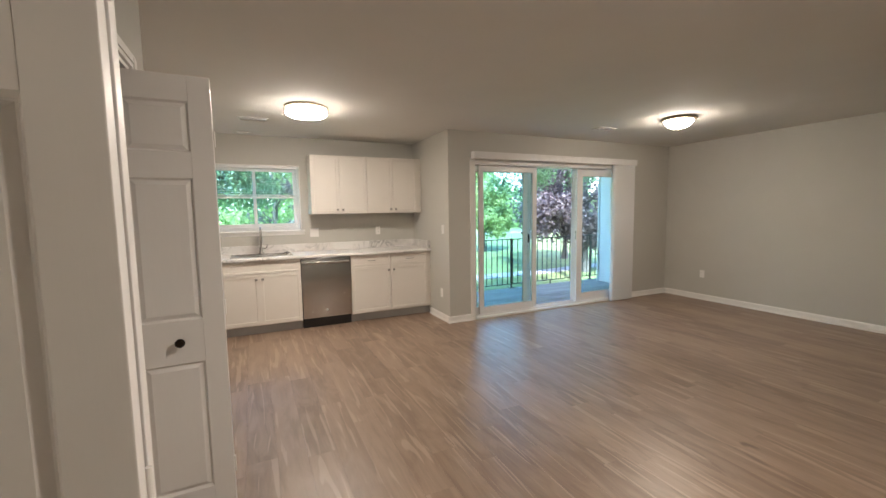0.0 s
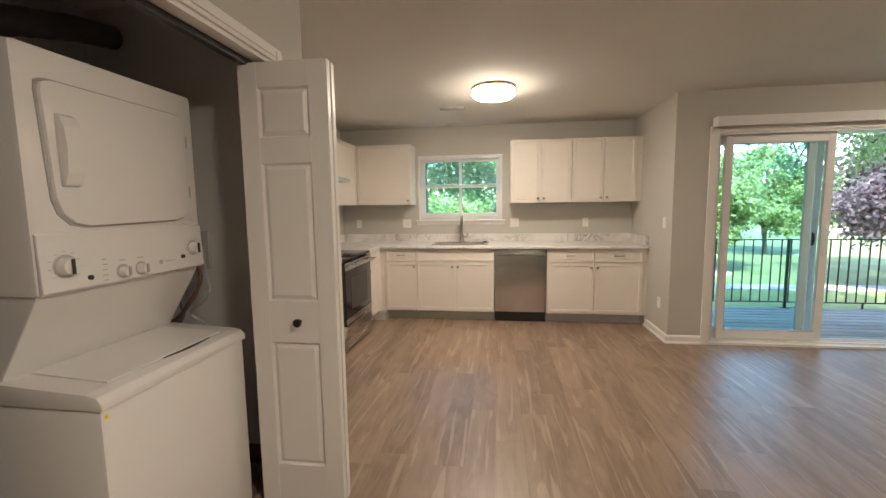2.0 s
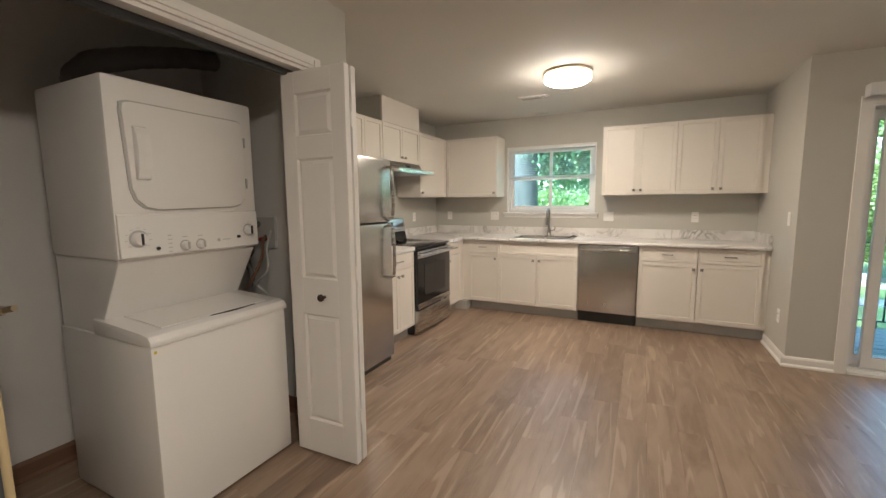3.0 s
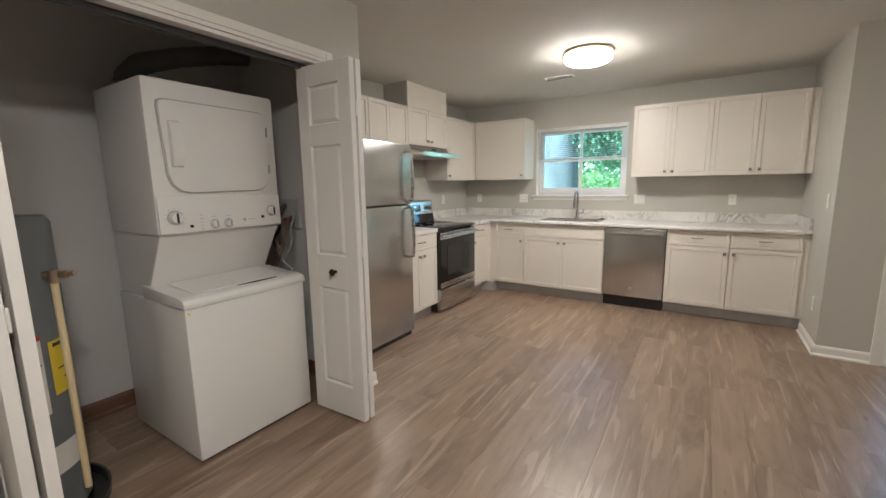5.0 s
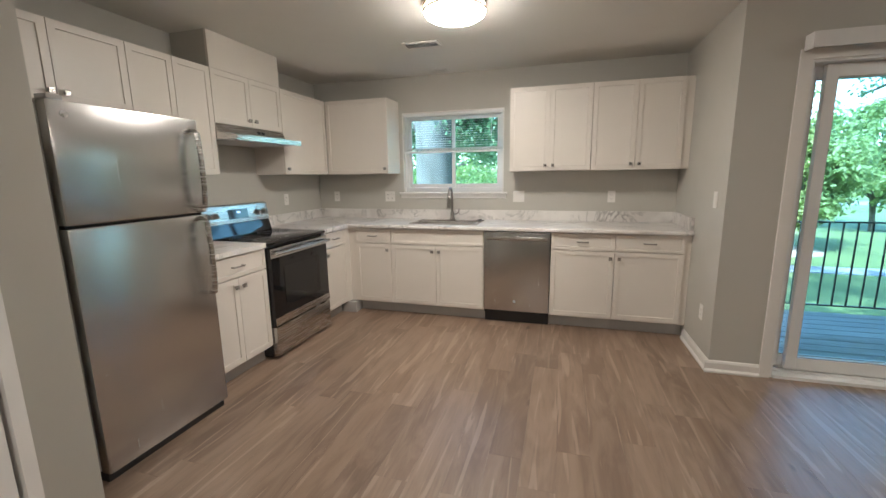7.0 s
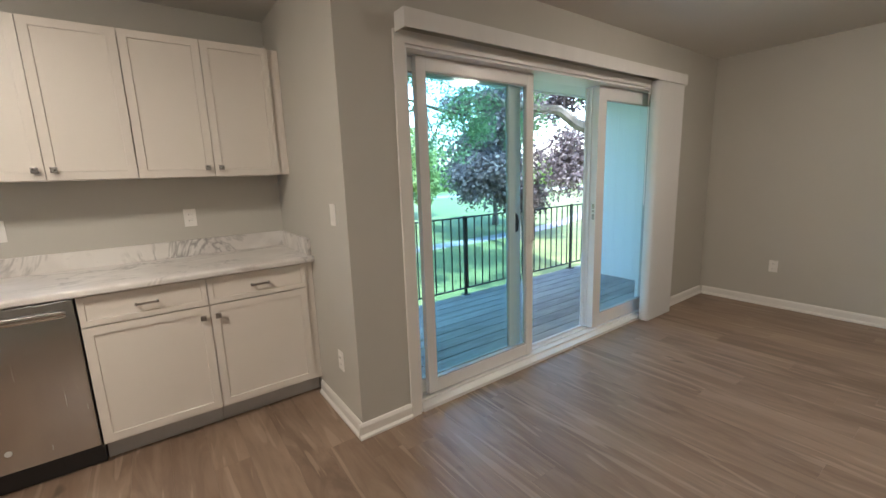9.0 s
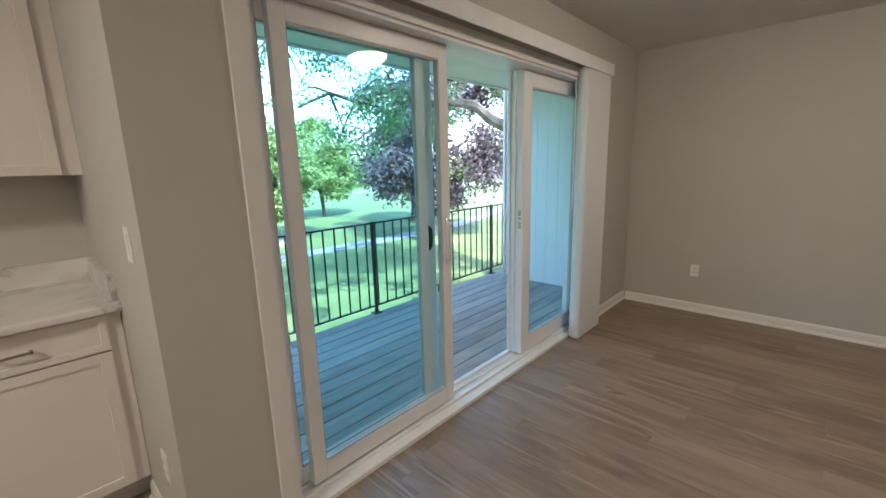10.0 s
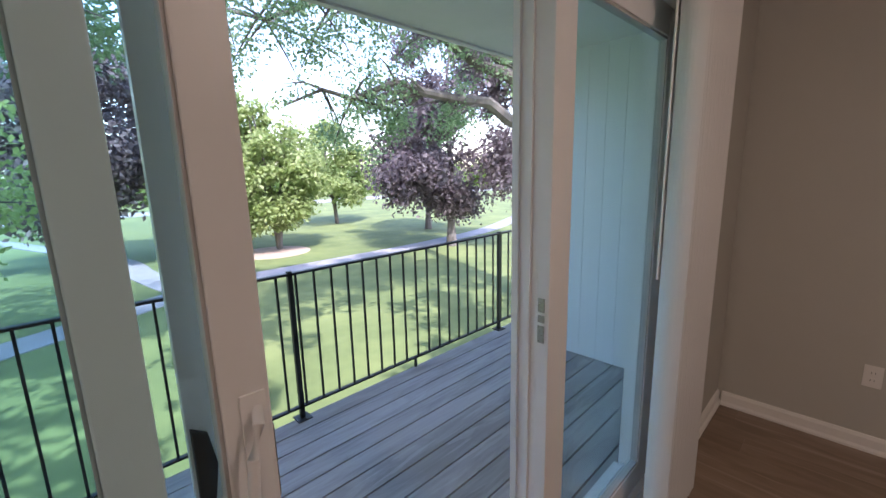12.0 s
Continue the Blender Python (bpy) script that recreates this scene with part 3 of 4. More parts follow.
part("discharge_pipe", bm, CREAM, tank, "cream plastic discharge pipe", True)
bm = rod(bmesh.new(), (R * 0.62, R * 0.55, 1.04), (R * 0.98, R * 0.9, 1.04), 0.016)
rod(bm, (R * 0.80 + 0.02, R * 0.75, 1.01), (R * 0.80 + 0.02, R * 0.75, 1.06), 0.018)
rod(bm, (R * 0.98, R * 0.9, 1.04), (R * 1.15, R * 0.95, 1.05), 0.01)
part("relief_valve", bm, BRASS, tank, "brass relief valve", True)


# ---- kitchen ----
def pull(parent, x, z, w=0.10):
    bm = bmesh.new()
    box(bm, x - w / 2, -0.047, z - 0.005, x + w / 2, -0.039, z + 0.005, 0.001)
    for s in (-1, 1):
        box(bm, x + s * (w / 2 - 0.006) - 0.005, -0.04, z - 0.005, x + s * (w / 2 - 0.006) + 0.005, -0.0185, z + 0.005)
    part("handle", bm, NICKEL, parent, "satin nickel bar pull")


def knob(parent, x, z):
    bm = rod(bmesh.new(), (x, -0.0185, z), (x, -0.036, z), 0.006)
    box(bm, x - 0.014, -0.046, z - 0.014, x + 0.014, -0.034, z + 0.014, 0.002)
    part("knob", bm, NICKEL, parent, "square satin nickel knob")


def fronts(cab, specs):
    """specs: kind, x0, z0, x1, z1, then knob spots."""
    for kind, x0, z0, x1, z1, *spots in specs:
        g = 0.002
        f = part(kind, shaker(x1 - x0 - 2 * g, z1 - z0 - 2 * g, 0.055 if kind == "door" else 0.035), CABINET, cab, at=(x0 + g, 0, z0 + g))
        for sx, sz in spots:
            (knob if kind == "door" else pull)(f, sx - x0 - g, sz - z0 - g)


def base_cabinet(x, y, rz, w, doors, drawer, label, hinge=1, fake=False):
    c = thing("base_cabinet", x, y, 0, rz, label, "cabinet", "kitchen base cabinets")
    part("body", block(0, 0, 0.112, w, 0.60, 0.884), CABINET, c)
    part("toe_kick", block(0, 0.070, 0, w, 0.088, 0.1115), KICK, c, "grey toe kick")
    specs = []
    if drawer:
        specs.append(("drawer_front", 0, 0.733, w, 0.880) + (() if fake else ((w / 2, 0.807),)))
    top = 0.728 if drawer else 0.88
    if doors == 1:
        specs.append(("door", 0, 0.125, w, top, (w - 0.035 if hinge > 0 else 0.035, top - 0.06)))
    elif doors == 2:
        specs += [("door", 0, 0.125, w / 2, top, (w / 2 - 0.035, top - 0.06)), ("door", w / 2, 0.125, w, top, (w / 2 + 0.035, top - 0.06))]
    fronts(c, specs)
    return c


YF = 5.50  # base carcass front
base_cabinet(-0.735, YF, 0, 0.39, 1, True, "narrow white shaker base cabinet with drawer", 1)
base_cabinet(-0.343, YF, 0, 0.935, 2, True, "white shaker sink base cabinet with two doors", fake=True)
base_cabinet(1.204, YF, 0, 0.532, 1, True, "white shaker base cabinet beside the dishwasher", 1)
base_cabinet(1.738, YF, 0, 0.532, 1, True, "white shaker base cabinet beside the wall return", -1)
XF = -0.835
base_cabinet(XF, 3.69, 90, 0.56, 2, True, "white shaker base cabinet between fridge and range")
base_cabinet(XF, 5.025, 90, 0.40, 1, True, "narrow white shaker base cabinet beside the range", -1)
filler = thing("cabinet_filler", 2.27, YF, 0, 0, "white filler strip against the wall return", "filler")
part("strip", block(0, 0.0, 0.112, 0.048, 0.02, 0.884), CABINET, filler)
part("toe_kick", block(0, 0.070, 0, 0.048, 0.088, 0.1115), KICK, filler)
filler = thing("cabinet_filler", XF, 5.427, 0, 0, "white corner filler between the two runs", "filler")
part("strip", block(0.0, 0.0, 0.112, 0.019, 0.073, 0.884), CABINET, filler)
part("strip", block(0.019, 0.073, 0.112, 0.099, 0.092, 0.884), CABINET, filler)
part("toe_kick", block(-0.088, 0.0, 0, 0.099, 0.16, 0.1115), KICK, filler)


def wall_cabinet(x, y, z0, z1, rz, w, doors, label, hinge=1, knob_z=0.05, depth=0.305):
    c = thing("wall_cabinet", x, y, z0, rz, label, "cabinet", "kitchen wall cabinets")
    h = z1 - z0
    part("body", block(0, 0, 0, w, depth, h), CABINET, c)
    if doors == 1:
        fronts(c, [("door", 0, 0, w, h, (w - 0.035 if hinge > 0 else 0.035, knob_z))])
    else:
        fronts(c, [("door", 0, 0, w / 2, h, (w / 2 - 0.035, knob_z)), ("door", w / 2, 0, w, h, (w / 2 + 0.035, knob_z))])
    return c


ZU0, ZU1 = 1.425, 2.185
YU = 5.795
wall_cabinet(0.787, YU, ZU0, ZU1, 0, 0.733, 2, "white shaker wall cabinet with two doors beside the window")
wall_cabinet(1.522, YU, ZU0, ZU1, 0, 0.733, 2, "white shaker wall cabinet with two doors near the wall return")
wall_cabinet(-1.178, YU, ZU0, ZU1, 0, 0.71, 1, "white shaker corner wall cabinet beside the window", 1)
filler = thing("cabinet_filler", 2.2555, YU, ZU0, 0, "white filler strip beside the wall cabinets", "filler")
part("strip", block(0, 0, 0, XC - 2.2565, 0.019, ZU1 - ZU0), CABINET, filler)
XU = -1.20
wall_cabinet(XU, 2.93, 1.785, ZU1, 90, 0.76, 2, "short white shaker wall cabinet over the refrigerator")
wall_cabinet(XU, 3.692, ZU0, ZU1, 90, 0.595, 2, "white shaker wall cabinet between fridge and range hood")
wall_cabinet(XU, 4.29, 1.80, 2.185, 90, 0.76, 2, "short white shaker wall cabinet over the range hood")
wall_cabinet(XU, 5.052, ZU0, ZU1, 90, 0.722, 1, "white shaker wall cabinet in the kitchen corner", -1)
chase = thing("duct_chase", XU, 4.29, 2.186, 90, "white painted duct box above the hood cabinet", "duct cover")
part("front_panel", block(0, -0.019, 0, 0.76, 0.0, H - 2.186), CABINET, chase)
part("side_panel", block(0, 0.0, 0, 0.019, 0.304, H - 2.186), WALL, chase)
part("side_panel", block(0.741, 0.0, 0, 0.76, 0.304, H - 2.186), WALL, chase)

# counters with splash
worktop = thing("worktop", 0, 0, 0.886, 0, "white marbled laminate worktop with grey veins", "worktop")
SX0, SX1, SY0, SY1 = -0.17, 0.51, 5.56, 5.98
bm = merge((XL, 5.46, 0, SX0, YK, 0.038), (SX1, 5.46, 0, XC, YK, 0.038), (SX0, 5.46, 0, SX1, SY0, 0.038), (SX0, SY1, 0, SX1, YK, 0.038))
part("slab", bm, MARBLE, worktop)
bm = bmesh.new()
prism([(5.46, 0.038), (5.450, 0.034), (5.447, 0.026), (5.447, 0.008), (5.46, 0.006)], "x", -0.80, XC, bm)
part("front_edge", bm, MARBLE, worktop)
part("side_slab", merge((XL, 5.02, 0, -0.80, 5.4595, 0.038)), MARBLE, worktop)
part("backsplash", merge((XL + 0.02, YK - 0.02, 0.0385, XC - 0.02, YK - 0.0005, 0.14)), MARBLE, worktop)
part("end_splash", merge((XC - 0.02, 5.49, 0.0385, XC - 0.0005, YK - 0.0005, 0.14)), MARBLE, worktop)
part("side_splash", merge((XL + 0.0005, 5.02, 0.0385, XL + 0.02, YK - 0.0005, 0.14)), MARBLE, worktop)
worktop2 = thing("worktop", 0, 0, 0.886, 0, "short white marbled worktop beside the refrigerator", "worktop")
part("slab", block(XL, 3.685, 0, -0.80, 4.252, 0.038, 0.004), MARBLE, worktop2)
part("side_splash", merge((XL + 0.0005, 3.685, 0.0385, XL + 0.02, 4.252, 0.14)), MARBLE, worktop2)

# sink and tap
sink = thing("kitchen_sink", 0.17, 5.77, 0.924, 0, "stainless steel drop-in sink in the worktop", "sink")
bm = bmesh.new()
x0, x1, y0, y1 = -0.345, 0.345, -0.215, 0.215
bx0, bx1, by0, by1 = -0.30, 0.30, -0.18, 0.12
for b in ((x0, y0, 0.0005, x1, by0, 0.006), (x0, by1, 0.0005, x1, y1, 0.006), (x0, by0, 0.0005, bx0, by1, 0.006), (bx1, by0, 0.0005, x1, by1, 0.006)):
    box(bm, *b)
part("rim", bm, STEELH, sink)
bm = merge((bx0, by0, -0.19, bx1, by0 + 0.004, 0.0), (bx0, by1 - 0.004, -0.19, bx1, by1, 0.0), (bx0, by0, -0.19, bx0 + 0.004, by1, 0.0), (bx1 - 0.004, by0, -0.19, bx1, by1, 0.0), (bx0, by0, -0.194, bx1, by1, -0.19))
part("basin", bm, STEELH, sink)
part("strainer", lathe([(0, 0.012), (0.02, 0.012), (0.024, 0.004), (0.045, 0.003), (0.045, 0)], 20), DARKPLASTIC, sink, "dark sink stopper", True, (0.30, 0.165, 0.006))
tap = thing("kitchen_tap", 0.17, 5.955, 0.930, 0, "brushed nickel gooseneck kitchen tap behind the sink", "tap")
bm = lathe([(0, 0), (0.03, 0), (0.03, 0.01), (0.022, 0.02), (0.020, 0.09), (0, 0.09)], 20)
part("base", bm, NICKEL, tap, smooth=True)
arc = [(0, 0, 0.08), (0, 0, 0.25)] + [(0, -0.075 + 0.075 * math.cos(a), 0.25 + 0.085 * math.sin(a)) for a in [math.pi * k / 10 for k in range(1, 10)]] + [(0, -0.15, 0.25), (0, -0.153, 0.22)]
part("spout", tube(bmesh.new(), arc, 0.012, 12), NICKEL, tap, smooth=True)
part("spray_head", rod(bmesh.new(), (0, -0.153, 0.235), (0, -0.157, 0.14), 0.015, 0.018, 16), NICKEL, tap, smooth=True)
bm = tube(bmesh.new(), [(0.015, 0, 0.06), (0.05, 0, 0.065), (0.07, -0.002, 0.085), (0.075, -0.004, 0.12)], 0.008, 8)
part("lever", bm, NICKEL, tap, smooth=True)

# dishwasher
dw = thing("dishwasher", 0.597, 5.50, 0, 0, "stainless steel dishwasher with black toe panel", "dishwasher")
w = 0.603
part("tub", block(0.004, 0.0, 0.1, w - 0.004, 0.58, 0.879), DARKPLASTIC, dw)
part("door", block(0.003, -0.03, 0.130, w - 0.003, -0.001, 0.879, 0.006), STEEL, dw, "brushed stainless door", True)
part("toe_panel", block(0.003, 0.045, 0.0, w - 0.003, 0.085, 0.125), DARKPLASTIC, dw, "black toe panel")
bm = bmesh.new()
box(bm, 0.03, -0.062, 0.807, w - 0.03, -0.046, 0.839, 0.006)
for u in (0.05, w - 0.07):
    box(bm, u, -0.048, 0.812, u + 0.02, -0.028, 0.834)
part("handle", bm, STEELH, dw, "stainless bar handle", True)
part("emblem", lathe([(0, 0.002), (0.013, 0.002), (0.013, 0)], 20), GREYPLASTIC, dw, "", True, pose(w * 0.48, -0.03, 0.225, 90, 0, 0))

# refrigerator
fr = thing("refrigerator", -0.675, 2.945, 0, 90, "stainless top-freezer refrigerator with long bar handles", "refrigerator")
w = 0.70
part("body", block(0.004, 0.065, 0.05, w - 0.004, 0.76, 1.70, 0.006), GREYPLASTIC, fr)
part("grille", block(0.01, 0.03, 0.0, w - 0.01, 0.2, 0.046), DARKPLASTIC, fr, "black base grille")
lower = part("door", block(0, 0.0, 0.048, w, 0.06, 1.195, 0.012), STEEL, fr, "brushed stainless fridge door", True)
upper = part("freezer_door", block(0, 0.0, 1.205, w, 0.06, 1.715, 0.012), STEEL, fr, "brushed stainless freezer door", True)
part("gasket", block(0.012, 0.03, 0.09, w - 0.012, 0.064, 1.70), DARKPLASTIC, fr)
u = w - 0.05
part("handle", tube(bmesh.new(), [(u, -0.0, 1.18), (u, -0.045, 1.16), (u, -0.055, 1.0), (u, -0.055, 0.85), (u, -0.045, 0.75), (u, 0, 0.735)], 0.014, 10), STEELH, lower, smooth=True)
part("handle", tube(bmesh.new(), [(u, -0.0, 1.22), (u, -0.045, 1.24), (u, -0.055, 1.34), (u, -0.055, 1.5), (u, -0.045, 1.64), (u, 0, 1.655)], 0.014, 10), STEELH, upper, smooth=True)
part("emblem", lathe([(0, 0.002), (0.014, 0.002), (0.014, 0)], 20), NICKEL, upper, "", True, pose(0.06, 0, 1.66, 90, 0, 0))
part("hinge_cover", block(0.01, 0.005, 1.7155, 0.07, 0.07, 1.735, 0.004), GREYPLASTIC, fr)

# range
rg = thing("range", -0.798, 4.256, 0, 90, "stainless electric range with black glass top and oven door", "range")
w = 0.758
part("body", block(0.0, 0.03, 0.03, w, 0.69, 0.895), DARKPLASTIC, rg)
part("foot_panel", block(0.03, 0.06, 0, w - 0.03, 0.6, 0.03), DARKPLASTIC, rg)
part("cooktop", block(-0.002, -0.012, 0.896, w + 0.002, 0.60, 0.918, 0.005), BLACKGLASS, rg, "black glass cooktop", True)
for u, v, r in ((0.2, 0.15, 0.10), (0.56, 0.15, 0.085), (0.2, 0.43, 0.075), (0.56, 0.43, 0.10)):
    part("burner_ring", lathe([(r - 0.002, 0.0004), (r, 0.0004), (r, 0.0002), (r - 0.002, 0.0002)], 40), GREYPLASTIC, rg, at=(u, v, 0.918))
oven = part("oven_door", block(0.004, -0.02, 0.275, w - 0.004, 0.03, 0.872, 0.006), BLACKGLASS, rg, "black glass oven door", True)
part("window", block(0.14, -0.0225, 0.40, w - 0.14, -0.0205, 0.72), BLACKGLASS, oven)
part("lower_trim", block(0.004, -0.024, 0.275, w - 0.004, -0.0205, 0.335), STEELH, oven)
part("upper_trim", block(0.004, -0.024, 0.80, w - 0.004, -0.0205, 0.872), STEELH, oven)
bm = bmesh.new()
tube(bm, [(0.02, -0.058, 0.835), (0.2, -0.066, 0.838), (w / 2, -0.068, 0.839), (w - 0.2, -0.066, 0.838), (w - 0.02, -0.058, 0.835)], 0.014, 10)
for u in (0.04, w - 0.06):
    box(bm, u, -0.055, 0.825, u + 0.02, -0.022, 0.847)
part("handle", bm, STEELH, oven, "stainless oven handle", True)
part("drawer", block(0.004, -0.02, 0.028, w - 0.004, 0.03, 0.262, 0.005), STEELH, rg, "stainless storage drawer", True)
part("backguard_base", prism([(0.56, 0.918), (0.585, 1.02), (0.65, 1.02), (0.65, 0.918)], "x", 0.0, w), BLACKGLASS, rg)
back = part("backguard", prism([(0.578, 1.02), (0.602, 1.17), (0.612, 1.178), (0.65, 1.178), (0.65, 1.02)], "x", 0.0, w, bevel=0.003), STEELH, rg, "stainless control panel")
part("display", prism([(0.580, 1.055), (0.5925, 1.135), (0.60, 1.135), (0.59, 1.055)], "x", 0.28, 0.50), BLACKGLASS, back)
part("clock_digits", prism([(0.5835, 1.10), (0.5862, 1.118), (0.592, 1.118), (0.59, 1.10)], "x", 0.37, 0.41), SCREEN_BLUE, back)
for u in (0.06, 0.14, 0.62, 0.70):
    part("control_knob", lathe([(0, 0.03), (0.017, 0.03), (0.02, 0.02), (0.021, 0.004), (0.026, 0.003), (0.026, 0)], 20), NICKEL, back, "", True, pose(u, 0.59, 1.095, 99, 0, 0))

# hood
hood = thing("range_hood", XU, 4.29, 1.66, 90, "slim stainless under-cabinet range hood", "range hood")
w = 0.758
part("canopy", prism([(-0.02, 0.138), (-0.045, 0.075), (-0.20, 0.05), (-0.20, 0.022), (0.303, 0.022), (0.303, 0.138)], "x", 0, w), STEELH, hood)
part("filter", block(0.05, -0.16, 0.012, w - 0.05, 0.27, 0.0215), GREYPLASTIC, hood, "grey mesh filter")
part("lip", block(-0.002, -0.206, 0.014, w + 0.002, -0.2005, 0.054), STEELH, hood)
for k in range(2):
    part("switch", block(0.42 + k * 0.05, -0.041, 0.09, 0.445 + k * 0.05, -0.03, 0.112), DARKPLASTIC, hood)


# ---- kitchen window ----
win = tagged(new("window_1"), "white vinyl sliding window with raised blind", "window", "", "structure")
win.matrix_basis = pose(WX0, YK, WZ0)
w, h = WX1 - WX0, WZ1 - WZ0
part("window_frame", merge((0, 0.05, 0, 0.045, 0.12, h), (w - 0.045, 0.05, 0, w, 0.12, h), (0.045, 0.05, 0, w - 0.045, 0.12, 0.05), (0.045, 0.05, h - 0.045, w - 0.045, 0.12, h)), VINYL, win)
for a, b, y in ((0.047, w / 2 + 0.02, 0.07), (w / 2 - 0.02, w - 0.047, 0.092)):
    s = part("sash", merge((a, y, 0.052, a + 0.035, y + 0.02, h - 0.047), (b - 0.035, y, 0.052, b, y + 0.02, h - 0.047), (a + 0.035, y, 0.052, b - 0.035, y + 0.02, 0.09), (a + 0.035, y, h - 0.08, b - 0.035, y + 0.02, h - 0.047)), VINYL, win)
    p = part("pane", block(a + 0.035, y + 0.008, 0.09, b - 0.035, y + 0.012, h - 0.08), CLEAR, s)
    p.visible_shadow = False
part("window_sill", block(-0.04, -0.045, -0.022, w + 0.04, 0.05, 0.0, 0.006), TRIM, win)
part("apron", block(-0.03, -0.014, -0.065, w + 0.03, -0.0005, -0.022, 0.003), TRIM, win)
part("jamb_lining", merge((0, 0.0, 0, 0.012, 0.05, h), (w - 0.012, 0.0, 0, w, 0.05, h), (0.012, 0.0, h - 0.012, w - 0.012, 0.05, h)), TRIM, win)
blind = thing("window_blind", WX0 + 0.016, YK + 0.022, WZ0, 0, "white mini blind half raised in the window", "blind")
bw = w - 0.032
part("head_rail", block(0, -0.016, h - 0.045, bw, 0.016, h - 0.014, 0.003), VINYL, blind)
zb = 0.445
part("bottom_rail", block(0, -0.014, zb - 0.022, bw, 0.014, zb, 0.004), VINYL, blind)
slat = bmesh.new()
box(slat, 0, -0.012, -0.0005, bw, 0.012, 0.0005)
slat_mesh = finish(slat, "slat", VINYL)
for k in range(22):
    o = new("slat", slat_mesh)
    o.parent = blind
    z = zb + 0.004 + (k * 0.003 if k < 8 else 0.024 + (k - 8) * (h - 0.055 - zb - 0.028) / 13.5)
    o.matrix_basis = pose(0, 0, z, 0, 0, 0) if k < 8 else pose(0, 0, z, 8, 0, 0)
for u in (0.12, bw / 2, bw - 0.12):
    part("cord", rod(bmesh.new(), (u, 0, zb), (u, 0, h - 0.02), 0.0012, seg=5), VINYL, blind)


# ---- sliding patio door ----
sd = tagged(new("door_1"), "white vinyl three-panel sliding patio door standing open", "sliding door", "", "structure")
sd.matrix_basis = pose(0, YD, 0)
part("casing", merge((2.625, -0.016, 0, 2.688, -0.0005, 2.105), (DX1 - 0.0, -0.016, 0, DX1 + 0.06, -0.0005, 2.105), (2.688, -0.016, DZ - 0.015, DX1, -0.0005, 2.105)), TRIM, sd)
part("door_frame", merge((DX0, 0.0, 0, DX0 + 0.028, 0.20, DZ), (DX1 - 0.028, 0.0, 0, DX1, 0.20, DZ), (DX0 + 0.028, 0.0, DZ - 0.03, DX1 - 0.028, 0.20, DZ)), VINYL, sd)
part("sill_track", merge((DX0 + 0.028, -0.012, 0, DX1 - 0.028, 0.22, 0.022), (DX0 + 0.028, 0.05, 0.022, DX1 - 0.028, 0.07, 0.038), (DX0 + 0.028, 0.118, 0.022, DX1 - 0.028, 0.126, 0.036), (DX0 + 0.028, 0.17, 0.022, DX1 - 0.028, 0.18, 0.04)), VINYL, sd)


def sliding_panel(name, x0, x1, y, stile, bottom, top, depth=0.04):
    """One framed pane."""
    z0, z1 = 0.041, DZ - 0.032
    bm = bmesh.new()
    for b in ((x0, y, z0, x0 + stile, y + depth, z1), (x1 - stile, y, z0, x1, y + depth, z1), (x0 + stile, y + 0.001, z0, x1 - stile, y + depth - 0.001, z0 + bottom), (x0 + stile, y + 0.001, z1 - top, x1 - stile, y + depth - 0.001, z1)):
        box(bm, *b, 0.003)
    p = part(name, bm, VINYL, sd)
    g = part("pane", block(x0 + stile, y + depth / 2 - 0.006, z0 + bottom, x1 - stile, y + depth / 2 + 0.006, z1 - top), GLASS, p)
    g.visible_shadow = False
    bead = bmesh.new()
    a, b, c, d = x0 + stile, x1 - stile, z0 + bottom, z1 - top
    for q in ((a, y + 0.006, c, a + 0.005, y + depth - 0.006, d), (b - 0.005, y + 0.006, c, b, y + depth - 0.006, d), (a + 0.008, y + 0.006, c, b - 0.005, y + depth - 0.006, c + 0.008), (a + 0.008, y + 0.006, d - 0.008, b - 0.005, y + depth - 0.006, d)):
        box(bead, *q)
    part("glazing_bead", bead, GREYPLASTIC, p)
    return p


inner = sliding_panel("door_panel", 2.805, 3.742, 0.072, 0.064, 0.085, 0.075)
middle = sliding_panel("fixed_panel", 2.715, 3.612, 0.117, 0.062, 0.085, 0.075, 0.032)
fixed = sliding_panel("fixed_panel", 4.492, 5.39, 0.072, 0.105, 0.11, 0.10)
part("fixed_jamb", merge((4.495, 0.1125, 0.041, 4.575, 0.20, DZ - 0.032), (4.486, 0.132, 0.041, 4.495, 0.142, DZ - 0.032), (4.486, 0.172, 0.041, 4.495, 0.182, DZ - 0.032)), VINYL, sd)
part("strike_plate", merge((4.489, 0.085, 0.98, 4.4918, 0.105, 1.03), (4.489, 0.085, 1.04, 4.4918, 0.105, 1.06), (4.489, 0.085, 1.07, 4.4918, 0.105, 1.11)), NICKEL, fixed, "metal strike plate")
part("weatherstrip", block(3.7422, 0.104, 0.045, 3.7482, 0.116, DZ - 0.035), DARKPLASTIC, inner, "dark pile weatherstrip")
bm = bmesh.new()
tube(bm, [(3.722, 0.072, 1.14), (3.714, 0.046, 1.128), (3.700, 0.036, 1.09), (3.694, 0.034, 1.03), (3.700, 0.036, 0.96), (3.714, 0.046, 0.915), (3.722, 0.072, 0.90)], 0.008, 10)
box(bm, 3.700, 0.067, 0.88, 3.734, 0.0725, 1.165, 0.002)
part("handle", bm, VINYL, inner, "white D-shaped pull handle", True)
part("latch", block(3.7425, 0.080, 0.98, 3.7455, 0.100, 1.10), NICKEL, inner)
